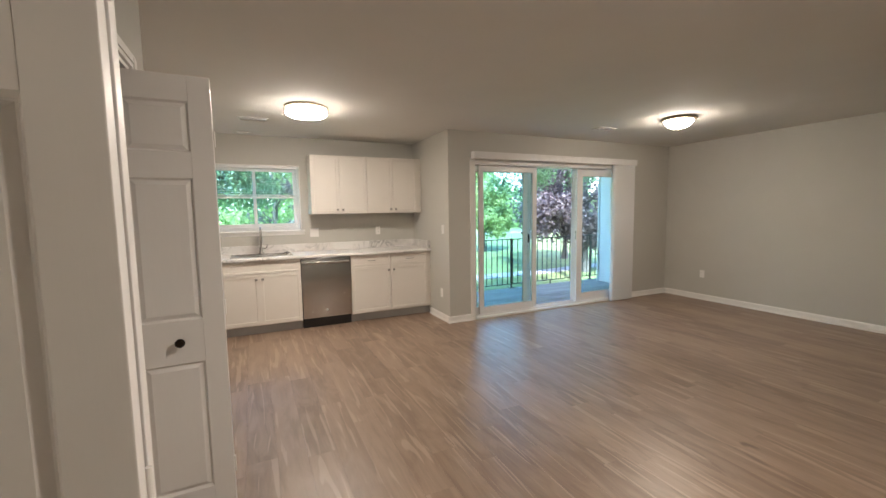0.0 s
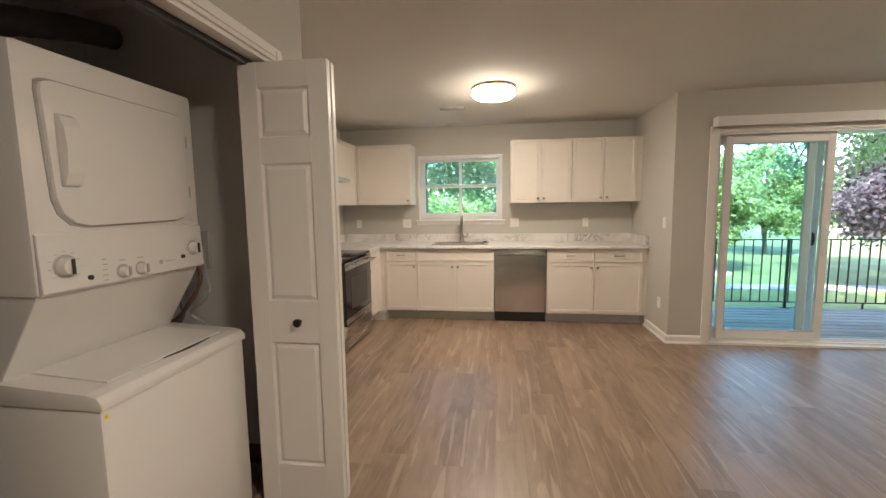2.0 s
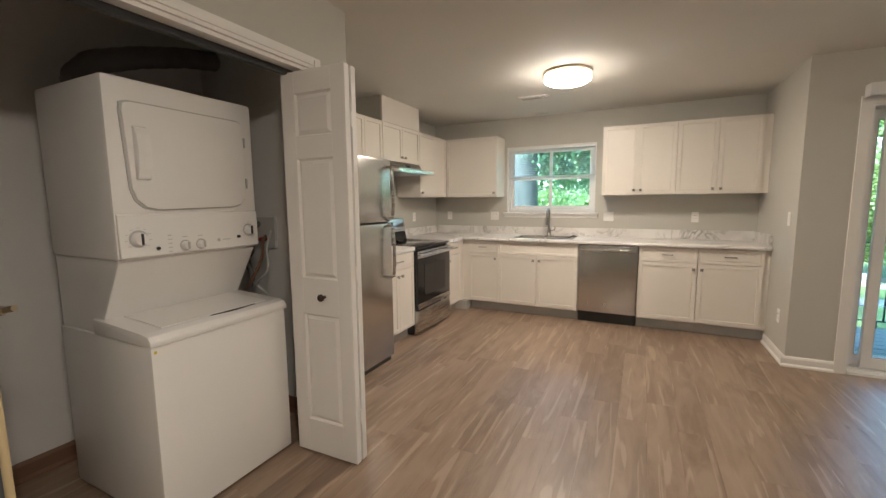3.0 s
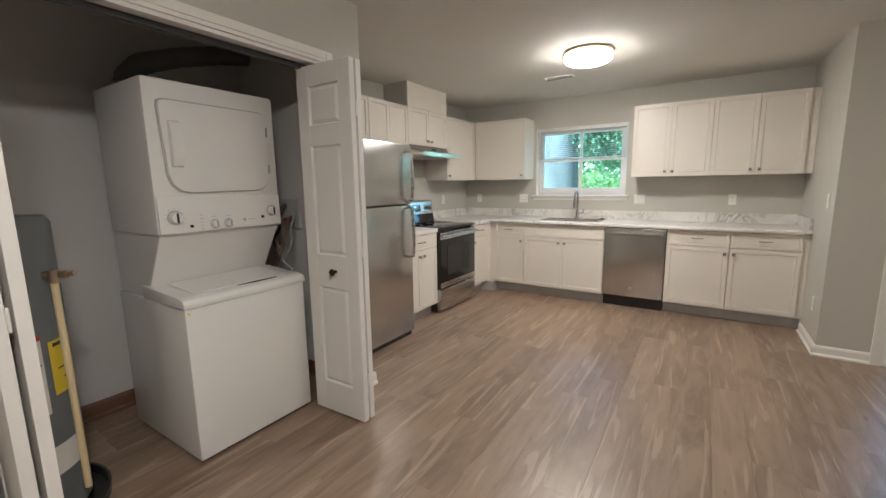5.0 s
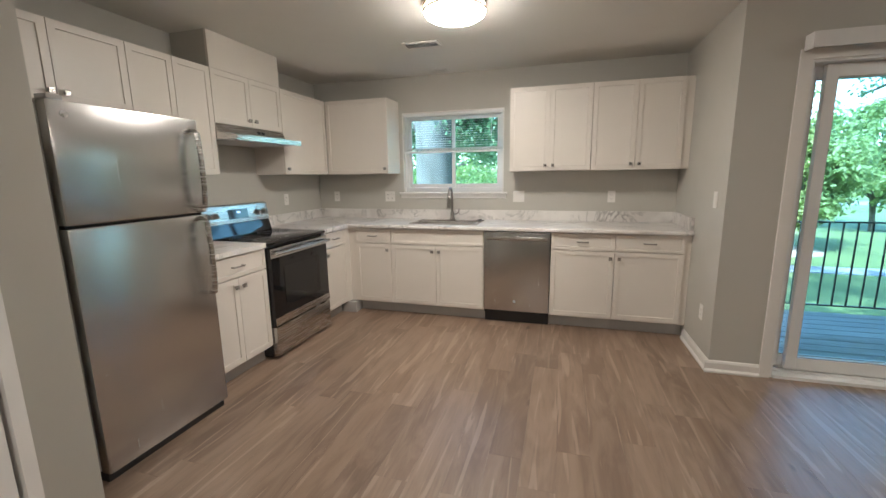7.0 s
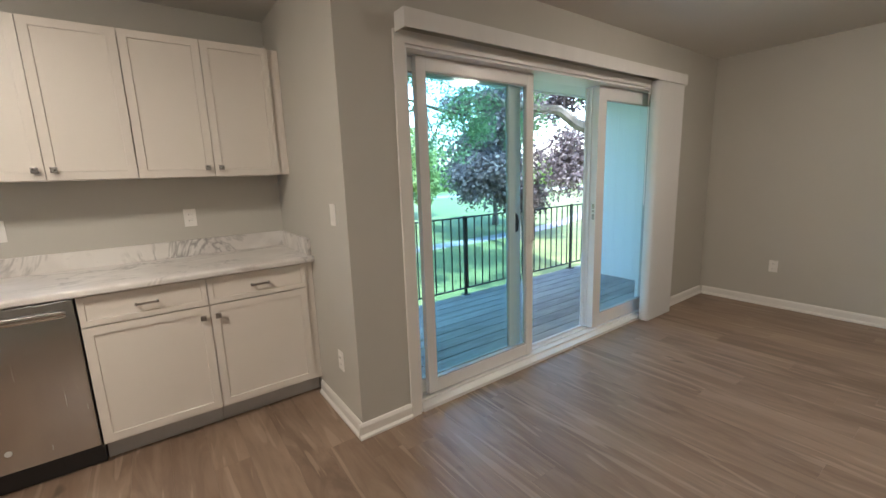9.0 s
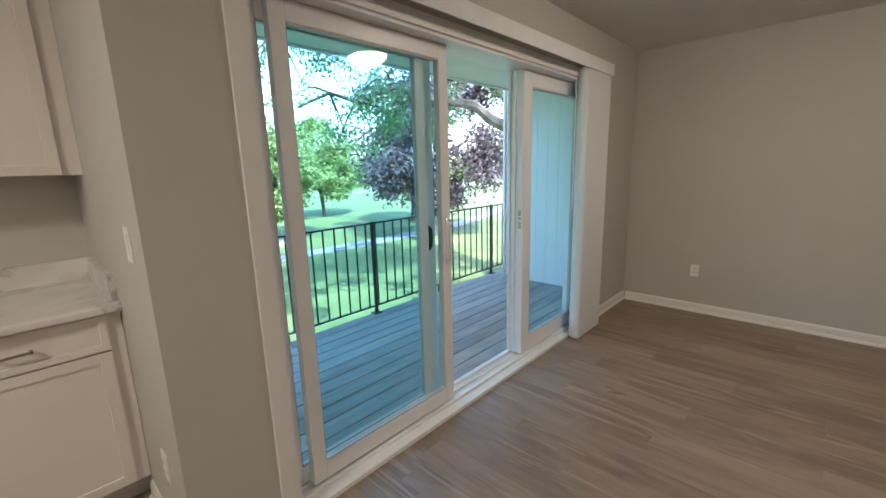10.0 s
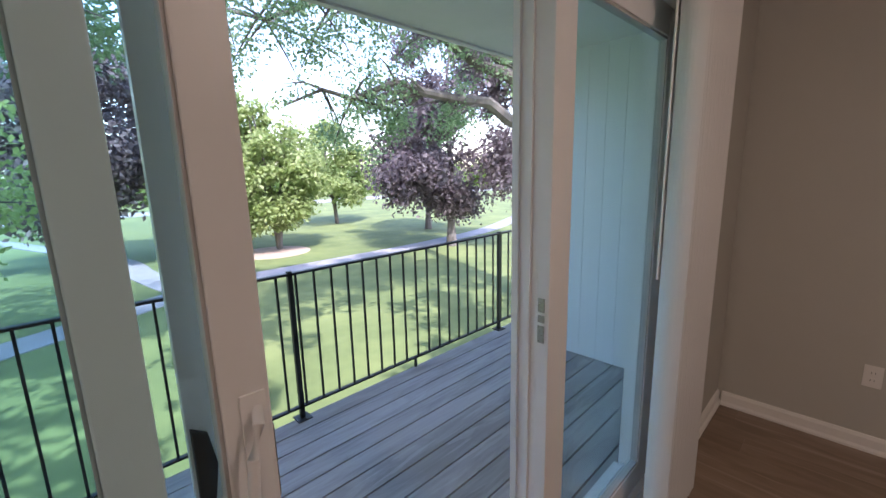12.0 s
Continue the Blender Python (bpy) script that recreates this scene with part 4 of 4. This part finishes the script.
# sliding insect screen parked behind the glass
SCX0, SCX1, SCY = 2.74, 3.705, 0.160
z0, z1 = 0.041, DZ - 0.032
screen = part("screen_door", merge((SCX0, SCY, z0, SCX0 + 0.05, SCY + 0.018, z1), (SCX1 - 0.055, SCY, z0, SCX1, SCY + 0.018, z1), (SCX0 + 0.05, SCY, z0, SCX1 - 0.055, SCY + 0.018, z0 + 0.06), (SCX0 + 0.05, SCY, z1 - 0.06, SCX1 - 0.055, SCY + 0.018, z1)), VINYL, sd, "white framed sliding insect screen")
part("handle", prism([(0.0, -0.07), (0.022, -0.055), (0.03, 0), (0.022, 0.055), (0.0, 0.07)], "y", SCY - 0.010, SCY, bevel=0.003), DARKPLASTIC, screen, "black pull handle", at=(SCX1 - 0.052, 0, 1.03))

val = thing("blind_valance", 2.635, YD, 2.088, 0, "white valance box over the patio door blinds", "valance")
part("front_board", block(0, -0.112, 0, 2.89, -0.104, 0.088, 0.002), VANE, val)
part("end_board", block(0, -0.104, 0, 0.008, -0.017, 0.088), VANE, val)
part("end_board", block(2.882, -0.104, 0, 2.89, -0.017, 0.088), VANE, val)
part("head_rail", block(0.012, -0.085, 0.04, 2.878, -0.045, 0.08), VINYL, val)
vb = thing("vertical_blind", 5.08, YD - 0.063, 0.012, 0, "white vertical blind vanes stacked beside the patio door", "blind")
prof = [(-0.044 + 0.088 * k / 8, 0.014 * math.sin(math.pi * k / 8)) for k in range(9)]
vane = prism(prof + [(u, v + 0.0012) for u, v in reversed(prof)], "z", 0, 2.085)
vane_mesh = finish(vane, "vane", VANE)
for k in range(22):
    o = new("vane", vane_mesh)
    o.parent = vb
    o.matrix_basis = pose(0.004 + k * 0.0195, 0.0, 0, 0, 0, 84 + 5 * math.sin(k * 2.3))
part("wand", rod(bmesh.new(), (0.0, 0.052, 1.05), (-0.01, 0.05, 2.06), 0.004, seg=8), VINYL, vb)


# ---- ceiling fittings, switches, outlets ----
lamp = thing("ceiling_light", 0.605, 4.42, H, 0, "round flush ceiling light with lit white diffuser", "ceiling light")
part("base", lathe([(0, 0), (0.19, 0), (0.198, -0.006), (0.199, -0.022), (0.194, -0.026), (0, -0.026)], 48), BRASS, lamp, "thin brushed metal upper rim", True)
part("side_band", lathe([(0.188, -0.0265), (0.188, -0.046)], 48), LIGHTBAND, lamp, "softly lit side band", True)
part("rim", lathe([(0.186, -0.0465), (0.196, -0.0465), (0.199, -0.052), (0.196, -0.060), (0.186, -0.060)], 48), BRASS, lamp, "thin metal rim", True)
part("diffuser", lathe([(0.190, -0.0605), (0.182, -0.074), (0.160, -0.088), (0.11, -0.099), (0.05, -0.103), (0, -0.104)], 48), LIGHTGLASS, lamp, "lit white diffuser", True)
lamp2 = thing("ceiling_light", 4.50, 3.40, H, 0, "bowl ceiling light with brushed metal rim, lit", "ceiling light")
part("base", lathe([(0, 0), (0.165, 0), (0.182, -0.008), (0.185, -0.024), (0.16, -0.036), (0, -0.036)], 40), BRASS, lamp2, "brushed metal pan", True)
part("bowl", lathe([(0.150, -0.0365), (0.138, -0.06), (0.105, -0.092), (0.06, -0.112), (0, -0.118)], 40), LIGHTGLASS2, lamp2, "lit frosted glass bowl", True)
part("finial", lathe([(0, -0.135), (0.008, -0.13), (0.008, -0.12), (0, -0.119)], 14), BRASS, lamp2, "", True)


# Invented extra lamp, out of view, added to brighten the closet and hall.
copy_thing(lamp, pose(1.48, 0.72, H))


def vent(x, y, rz, w, d):
    v = thing("ceiling_vent", x, y, H, rz, "white slatted ceiling air vent", "vent", "ceiling vents")
    part("backing", block(-w / 2 + 0.02, -d / 2 + 0.02, -0.003, w / 2 - 0.02, d / 2 - 0.02, -0.0005), DARKPLASTIC, v)
    part("vent_frame", merge((-w / 2, -d / 2, -0.008, w / 2, -d / 2 + 0.02, 0), (-w / 2, d / 2 - 0.02, -0.008, w / 2, d / 2, 0), (-w / 2, -d / 2 + 0.02, -0.008, -w / 2 + 0.02, d / 2 - 0.02, 0), (w / 2 - 0.02, -d / 2 + 0.02, -0.008, w / 2, d / 2 - 0.02, 0)), CEIL, v)
    k = 5
    for i in range(k):
        y0 = -d / 2 + 0.022 + (d - 0.044) * (i + 0.5) / k
        part("slat", block(-w / 2 + 0.02, -0.007, -0.001, w / 2 - 0.02, 0.007, 0.0), CEIL, v, at=pose(0, y0, -0.006, 35, 0, 0))


vent(0.15, 5.12, 0, 0.30, 0.14)
vent(4.17, 4.15, 0, 0.30, 0.14)
vent(0.05, 5.94, 0, 0.15, 0.075)


def plate(x, y, z, rz, kind, gangs=1):
    """A wall plate; front faces local -y."""
    names = {"outlet": ("wall_outlet", "white duplex wall outlet"), "switch": ("light_switch", "white rocker light switch plate")}
    p = thing(names[kind][0], x, y, z, rz, names[kind][1] + (" with two gangs" if gangs == 2 else ""), "outlet" if kind == "outlet" else "switch")
    w = 0.07 if gangs == 1 else 0.116
    part("plate", block(-w / 2, -0.006, -0.057, w / 2, -0.0003, 0.057, 0.002), PLATE, p)
    for g in range(gangs):
        u = 0 if gangs == 1 else (-0.023 + 0.046 * g)
        if kind == "outlet":
            for s in (-0.02, 0.02):
                r = part("socket", block(u - 0.016, -0.0085, s - 0.014, u + 0.016, -0.006, s + 0.014, 0.001), PLATE, p)
                part("slot", merge((u - 0.008, -0.0092, s - 0.004, u - 0.006, -0.0086, s + 0.006), (u + 0.006, -0.0092, s - 0.004, u + 0.008, -0.0086, s + 0.006)), DARKPLASTIC, r)
        else:
            part("rocker", block(u - 0.016, -0.009, -0.033, u + 0.016, -0.006, 0.033, 0.0015), PLATE, p)


plate(-1.28, YK, 1.17, 0, "outlet")
plate(-0.60, YK, 1.17, 0, "outlet", 2)
plate(0.85, YK, 1.17, 0, "switch", 2)
plate(1.75, YK, 1.17, 0, "outlet")
plate(XL, 5.45, 1.17, 90, "outlet")
plate(XC, 5.06, 1.20, -90, "switch", 1)
plate(XC, 5.12, 0.36, -90, "outlet")
plate(XR, 4.25, 0.40, -90, "outlet")


# ---- balcony ----
ZD = -0.05
bal = thing("balcony", 2.46, YD + 0.15, ZD, 0, "weathered grey wooden balcony deck", "balcony", "", "structure")
part("joists", merge((0, 0, -0.25, 4.3, 1.70, -0.032)), BARK, bal)
bw = 0.137
bm = bmesh.new()
box(bm, 0, 0, -0.03, 4.3, bw - 0.006, 0)
board = finish(bm, "deck_board", DECK)
deck_boards = []
rail = thing("balcony_railing", 2.5, 6.71, ZD, 0, "black iron balcony railing with thin balusters", "railing")
part("top_rail", block(0, -0.02, 0.93, 4.6, 0.02, 0.945, 0.003), IRON, rail)
part("bottom_rail", block(0, -0.014, 0.075, 4.6, 0.014, 0.088), IRON, rail)
bm = block(-0.006, -0.006, 0.088, 0.006, 0.006, 0.93)
bal_mesh = finish(bm, "baluster", IRON)
for k in range(40):
    o = new("baluster", bal_mesh)
    o.parent = rail
    o.matrix_basis = pose(0.06 + k * 0.1175, 0, 0)
bm = block(-0.014, -0.014, 0.0, 0.014, 0.014, 0.955, 0.002)
box(bm, -0.045, -0.045, 0, 0.045, 0.045, 0.008)
post_mesh = finish(bm, "post", IRON)
for u in (0.03, 2.022, 4.024):
    o = new("post", post_mesh)
    o.parent = rail
    o.matrix_basis = pose(u, 0, 0)
for u in (1.06, 2.965):
    part("foot", block(u - 0.008, -0.008, 0, u + 0.008, 0.008, 0.0745), IRON, rail)

# balcony side wall with grooved boards
siding = thing("balcony_side_wall", 6.53, YD + 0.15, ZD, 0, "white vertical board siding at the balcony end", "wall", "", "structure")
part("core", block(0.02, 0, 0, 0.14, 1.45, 2.6), SIDING, siding)
bm = block(0, 0.0005, 0, 0.0195, 0.1415, 2.45, 0.003)
sb = finish(bm, "board", SIDING)
for k in range(10):
    o = new("board", sb)
    o.parent = siding
    o.matrix_basis = pose(0, 0.142 * k, 0)
part("corner_trim", merge((-0.012, 1.4505, 0, 0.15, 1.475, 2.6)), SIDING, siding)
soff = thing("balcony_soffit", 2.46, YD + 0.15, 2.33, 0, "white balcony soffit and fascia", "soffit", "", "structure")
part("soffit_board", block(0, 0, 0, 4.3, 1.38, 0.03), SIDING, soff)
part("fascia", block(0, 1.381, -0.015, 4.3, 1.42, 0.24), SIDING, soff)
solid("outer_wall", merge((XC + 0.14, YD + 0.15, -2.7, XC + 0.15, YK + 0.14, 2.6)), SIDING, "white siding beside the balcony", "wall")
solid("roof", merge((-4.5, -7, 2.66, 9.5, 6.42, 2.95)), SIDING, "plain roof slab over the apartment", "roof")

# ---- outdoors ----
ZG = -2.7
solid("ground", merge((-400, -400, ZG - 0.5, 400, 400, ZG)), LAWN, "mown green lawn", "lawn")


def walkway(name, pts, w):
    bm = bmesh.new()
    p = [Vector((*q, 0)) for q in pts]
    fine = []
    for i in range(len(p) - 1):
        p0, p1, p2, p3 = p[max(i - 1, 0)], p[i], p[i + 1], p[min(i + 2, len(p) - 1)]
        fine += [0.5 * (2 * p1 + (p2 - p0) * u + (2 * p0 - 5 * p1 + 4 * p2 - p3) * u * u + (3 * p1 - p0 - 3 * p2 + p3) * u ** 3) for u in [k / 8 for k in range(8)]]
    fine.append(p[-1])
    rows = []
    for i, q in enumerate(fine):
        d = (fine[min(i + 1, len(fine) - 1)] - fine[max(i - 1, 0)]).normalized()
        nrm = Vector((-d.y, d.x, 0)) * w / 2
        rows.append([bm.verts.new((*(q + s * nrm).xy, ZG + z)) for s, z in ((-1, -0.1), (-1, 0.03), (1, 0.03), (1, -0.1))])
    for a, b in zip(rows, rows[1:]):
        for k in range(3):
            bm.faces.new((a[k], b[k], b[k + 1], a[k + 1]))
    bmesh.ops.recalc_face_normals(bm, faces=bm.faces[:])
    return solid(name, bm, PATHWAY, "pale concrete footpath across the lawn", "path")


walkway("path", [(-30, 8), (-8, 14), (2.9, 19.3), (8, 21.8), (14, 22.0), (20, 22.2), (29, 24), (50, 33)], 1.3)
walkway("path_branch", [(6.8, 21.8), (6.2, 26), (5.8, 31), (3.0, 40), (-4, 60)], 1.1)
solid("road", merge((-200, 62, ZG, 300, 69, ZG + 0.02)), PATHWAY, "pale road beyond the lawn", "road")
rnd = random.Random(4)


def leaves(name, blobs, count, size, material, parent, seed, droop=0.0, fill=0.55):
    """Many small leaves on the shells of uneven clumps: blobs of (x, y, z, radius)."""
    g = np.random.default_rng(seed)
    b = np.array(blobs)
    wgt = b[:, 3] ** 2
    pick = g.choice(len(b), count, p=wgt / wgt.sum())
    d = g.normal(size=(count, 3))
    d /= np.linalg.norm(d, axis=1)[:, None]
    r = b[pick, 3] * (fill + (1 - fill) * g.random(count) ** 0.6) * (1 + 0.16 * g.normal(size=count))
    c = b[pick, :3] + d * r[:, None] * np.array((1, 1, 0.85))
    c[:, 2] -= droop * g.random(count) * b[pick, 3]
    a = g.normal(size=(count, 3))
    n = d + 0.8 * g.normal(size=(count, 3)) + np.array((0, 0, 0.5))
    n /= np.linalg.norm(n, axis=1)[:, None]
    u = np.cross(n, a)
    u /= np.linalg.norm(u, axis=1)[:, None]
    v = np.cross(n, u)
    s = size * (0.6 + 0.8 * g.random(count))[:, None]
    co = np.stack((c - u * s, c - v * s * 0.55, c + u * s, c + v * s * 0.55), 1).reshape(-1, 3)
    me = bpy.data.meshes.new(name)
    me.vertices.add(4 * count)
    me.vertices.foreach_set("co", co.ravel())
    me.loops.add(4 * count)
    me.loops.foreach_set("vertex_index", np.arange(4 * count))
    me.polygons.add(count)
    me.polygons.foreach_set("loop_start", np.arange(count) * 4)
    me.update(calc_edges=True)
    me.materials.append(material)
    ob = new(name, me)
    ob.parent = parent
    return ob


def tree(x, y, h, trunk_r, clear, crown_r, material, count, size, label, seed, stems=1, squash=1.0, category="tree"):
    g = random.Random(seed)
    t = thing("tree", x, y, ZG, 0, label, category)
    bm = bmesh.new()
    blobs = []
    for s in range(stems):
        a = g.uniform(0, 6.28)
        lean = 0.0 if stems == 1 else g.uniform(0.10, 0.22)
        pts, rs = [], []
        for k in range(8):
            z = h * 0.85 * k / 7
            pts.append((math.cos(a) * lean * z + g.uniform(-0.06, 0.06) * k * 0.4, math.sin(a) * lean * z + g.uniform(-0.06, 0.06) * k * 0.4, z))
            rs.append(trunk_r * (1.35 if k == 0 else 1) * (1 - 0.8 * k / 7))
        tube(bm, pts, rs, 10)
        for k in range(9):
            f = g.uniform(0.3, 0.8)
            base = Vector(pts[int(f * 7)])
            b = g.uniform(0, 6.28)
            L = crown_r * g.uniform(0.5, 0.85)
            tip = base + Vector((math.cos(b) * L, math.sin(b) * L, L * g.uniform(0.15, 0.6)))
            mid = base.lerp(tip, 0.5) + Vector((0, 0, L * 0.12))
            tube(bm, [base, mid, tip], [trunk_r * 0.35, trunk_r * 0.22, trunk_r * 0.07], 6)
            blobs.append((*tip, crown_r * g.uniform(0.22, 0.36)))
    part("trunk", bm, BARK, t, smooth=True)
    cz = (h + clear) / 2
    hz = (h - clear) / 2
    for k in range(46):
        a, e = g.uniform(0, 6.28), g.uniform(-1, 1)
        rr = crown_r * math.sqrt(max(0.05, 1 - e * e)) * g.uniform(0.35, 1.08)
        blobs.append((math.cos(a) * rr, math.sin(a) * rr, cz + e * hz * 0.9, crown_r * g.uniform(0.16, 0.32)))
    leaves("crown", blobs, count, size, material, t, seed, 0.15, 0.25)
    return t


tree(20.0, 20.6, 12.6, 0.24, 1.9, 4.8, PURPLE, 30000, 0.13, "purple-leaved maple with a broad dense crown on the lawn", 1)
tree(4.3, 30.0, 11.5, 0.30, 2.0, 5.0, PURPLE, 24000, 0.15, "dark purple-leaved maple beside the footpath", 2)
tree(10.6, 27.8, 8.8, 0.11, 1.0, 2.8, GREEN, 14000, 0.13, "young green tree with a pale trunk by the benches", 3)
tree(12.9, 27.6, 8.5, 0.12, 0.9, 2.8, GREEN, 14000, 0.13, "green multi-stemmed tree on bare earth", 5, 4)
tree(13.2, 39.0, 9.5, 0.14, 1.2, 3.6, GREEN, 10000, 0.17, "green multi-stemmed tree further over the lawn", 7, 3)
tree(21.5, 36.0, 8.5, 0.14, 1.0, 3.2, GREEN, 9000, 0.17, "light green tree beyond the sunny lawn", 8, 3)
tree(24.0, 27.0, 8.5, 0.22, 2.4, 3.0, PURPLE, 9000, 0.15, "purple maple behind the larger one", 9)
tree(-5.5, 24.0, 10.0, 0.25, 1.5, 4.2, GREEN, 3200, 0.15, "green tree seen through the kitchen window", 10)
tree(1.0, 20.0, 9.0, 0.2, 1.0, 3.0, GREEN, 2600, 0.13, "green tree outside the kitchen window", 11)
tree(-11.0, 18.0, 10.0, 0.25, 1.5, 4.2, GREEN, 4500, 0.16, "green tree beyond the kitchen window", 12)


def locust(x, y, h, r, limbs, label, seed, count):
    """A tall tree whose long limbs carry sparse fine leaves."""
    g = random.Random(seed)
    t = thing("tree", x, y, ZG, 0, label, "tree")
    bm = bmesh.new()
    tube(bm, [(0, 0, 0), (0.05, 0, h * 0.25), (0, 0.1, h * 0.5), (0.2, 0.1, h * 0.75), (0.3, 0, h)], [r * 1.3, r, r * 0.9, r * 0.6, r * 0.2], 14)
    blobs = []
    for z, tx, ty, tz, lr in limbs:
        a, b = Vector((0, 0, z)), Vector((tx, ty, tz))
        L = (b - a).length
        pts = [a]
        for k in range(1, 9):
            p = a.lerp(b, k / 8)
            p.z += 0.10 * L * math.sin(math.pi * k / 8)
            p += Vector([g.uniform(-0.035, 0.035) * L for _ in range(3)])
            pts.append(p)
        tube(bm, pts, [lr * (1 - 0.85 * k / 8) for k in range(9)], 8)
        for k in range(26):
            f = g.uniform(0.25, 1.0)
            base = pts[min(8, int(f * 8))]
            tip = base + Vector((g.uniform(-1, 1), g.uniform(-1, 1), g.uniform(-0.8, 0.35))) * L * 0.2
            mid = base.lerp(tip, 0.5) + Vector((0, 0, 0.1))
            tube(bm, [base, mid, tip], [lr * 0.22, lr * 0.14, lr * 0.05], 5)
            for s in range(3):
                q = base.lerp(tip, g.uniform(0.5, 1.1))
                blobs.append((q.x + g.uniform(-0.3, 0.3), q.y + g.uniform(-0.3, 0.3), q.z + g.uniform(-0.3, 0.1), g.uniform(0.28, 0.6)))
    part("trunk", bm, BARK, t, smooth=True)
    leaves("crown", blobs, count, 0.055, LOCUST, t, seed, 0.6, 0.2)
    # Unseen leaf clumps above the house, added to throw dappled shade on the lawn.
    high = [(g.uniform(-1, 15), g.uniform(-10, 2), g.uniform(9.5, 13.5), g.uniform(0.5, 1.1)) for _ in range(90)]
    if x < 0:
        leaves("shade_leaves", high, 9000, 0.2, LOCUST, t, seed + 1, 0.2, 0.1)


locust(14.6, 11.4, 16, 0.42, [(5.2, -6.7, 3.1, 5.9, 0.2), (6.0, -9.0, 3.5, 8.3, 0.2), (7.0, -8.0, 6.5, 8.2, 0.18), (7.5, -8.5, 0.8, 9.4, 0.18), (9.5, -7.5, -2.0, 12.0, 0.15), (9.0, -9.5, 1.0, 13.0, 0.15)], "old locust with long limbs reaching past the balcony", 21, 24000)
# The last three limbs are unseen, added high up to shade the near lawn.
locust(-1.7, 11.2, 16, 0.44, [(5.5, 6.0, 3.6, 7.2, 0.2), (6.2, 8.4, 4.2, 7.4, 0.2), (6.0, 6.0, 7.0, 8.0, 0.18), (5.0, -2.5, 1.5, 6.0, 0.15), (5.2, 2.2, 2.6, 5.0, 0.12), (9.0, 6.0, 0.5, 12.0, 0.15), (10.0, 9.0, 1.5, 13.0, 0.15), (9.0, 3.0, 2.0, 13.0, 0.15)], "big grey-barked locust outside the kitchen window", 22, 42000)

# far woods
g = np.random.default_rng(9)
blobs = [(x, 84 + 10 * g.random() - 0.0012 * (x - 30) ** 2 * 0, 1.5 + 3.5 * g.random(), 3.0 + 3.0 * g.random()) for x in np.arange(-90, 190, 2.6)]
wood = leaves("distant_trees", blobs, 45000, 0.45, FARGREEN, None, 31)
wood.location.z = ZG
tagged(wood, "hazy row of green trees beyond the lawn", "trees", "", "stuff")

# stone benches and planters
for k, (x, y) in enumerate(((9.6, 25.6), (10.3, 26.6))):
    b = thing("garden_bench", x, y, ZG, 20, "small pale stone garden bench by the path", "bench", "garden benches")
    part("seat", block(-0.45, -0.18, 0.36, 0.45, 0.18, 0.44, 0.02), STONE, b)
    part("leg", block(-0.36, -0.14, 0, -0.24, 0.14, 0.36, 0.015), STONE, b)
    part("leg", block(0.24, -0.14, 0, 0.36, 0.14, 0.36, 0.015), STONE, b)
for x, y in ((8.6, 25.6), (10.9, 27.0)):
    b = thing("stone_urn", x, y, ZG, 0, "pale stone urn by the garden benches", "urn", "garden urns")
    part("bowl", lathe([(0, 0), (0.16, 0), (0.1, 0.1), (0.2, 0.3), (0.26, 0.5), (0.22, 0.5), (0, 0.4)], 16), STONE, b, smooth=True)
bm = bmesh.new()
bmesh.ops.create_cone(bm, cap_ends=True, segments=28, radius1=2.0, radius2=1.7, depth=0.05, matrix=pose(12.3, 27.0, ZG + 0.02))
solid("bare_earth", bm, MULCH, "bare reddish earth under the small trees", "soil")

# ---- deck boards ----
for k in range(12):
    o = new("deck_board", board)
    o.parent = bal
    o.matrix_basis = pose(0, 0.005 + k * 0.141, 0)

# ---- floor planks ----
fl = tagged(new("floor"), "brown wood-look vinyl plank floor", "floor", "", "structure")
PW, PL = 0.165, 1.22


def plank_mesh(length, width):
    bm = bmesh.new()
    prism([(0.0002, -0.006), (0.0002, -0.0005), (0.0008, 0), (width - 0.0008, 0), (width - 0.0002, -0.0005), (width - 0.0002, -0.006)], "y", 0.0002, length - 0.0002, bm)
    return finish(bm, "plank", FLOOR)


meshes = {}
rest = bmesh.new()
made = 0
prnd = random.Random(12)
for i in range(int((XR - XL) / PW) + 1):
    x0 = XL + i * PW
    w = min(PW, XR - x0)
    y, stop = YB - prnd.random() * PL, (YK if x0 < XC else YD)
    while y < stop:
        a, b = max(y, YB), min(y + PL, stop)
        y += PL
        if b - a < 0.02:
            continue
        if b > 1.6 and made < 298:
            key = (round(b - a, 3), round(w, 3))
            if key not in meshes:
                meshes[key] = plank_mesh(*key)
            o = new("plank", meshes[key])
            o.parent = fl
            o.matrix_basis = pose(x0, a, 0)
            made += 1
        else:
            prism([(x0 + 0.0002, -0.006), (x0 + 0.0002, -0.0005), (x0 + 0.0008, 0), (x0 + w - 0.0008, 0), (x0 + w - 0.0002, -0.0005), (x0 + w - 0.0002, -0.006)], "y", a + 0.0002, b - 0.0002, rest)
stuff = part("planks", rest, FLOOR, fl)
stuff["kind"] = "stuff"
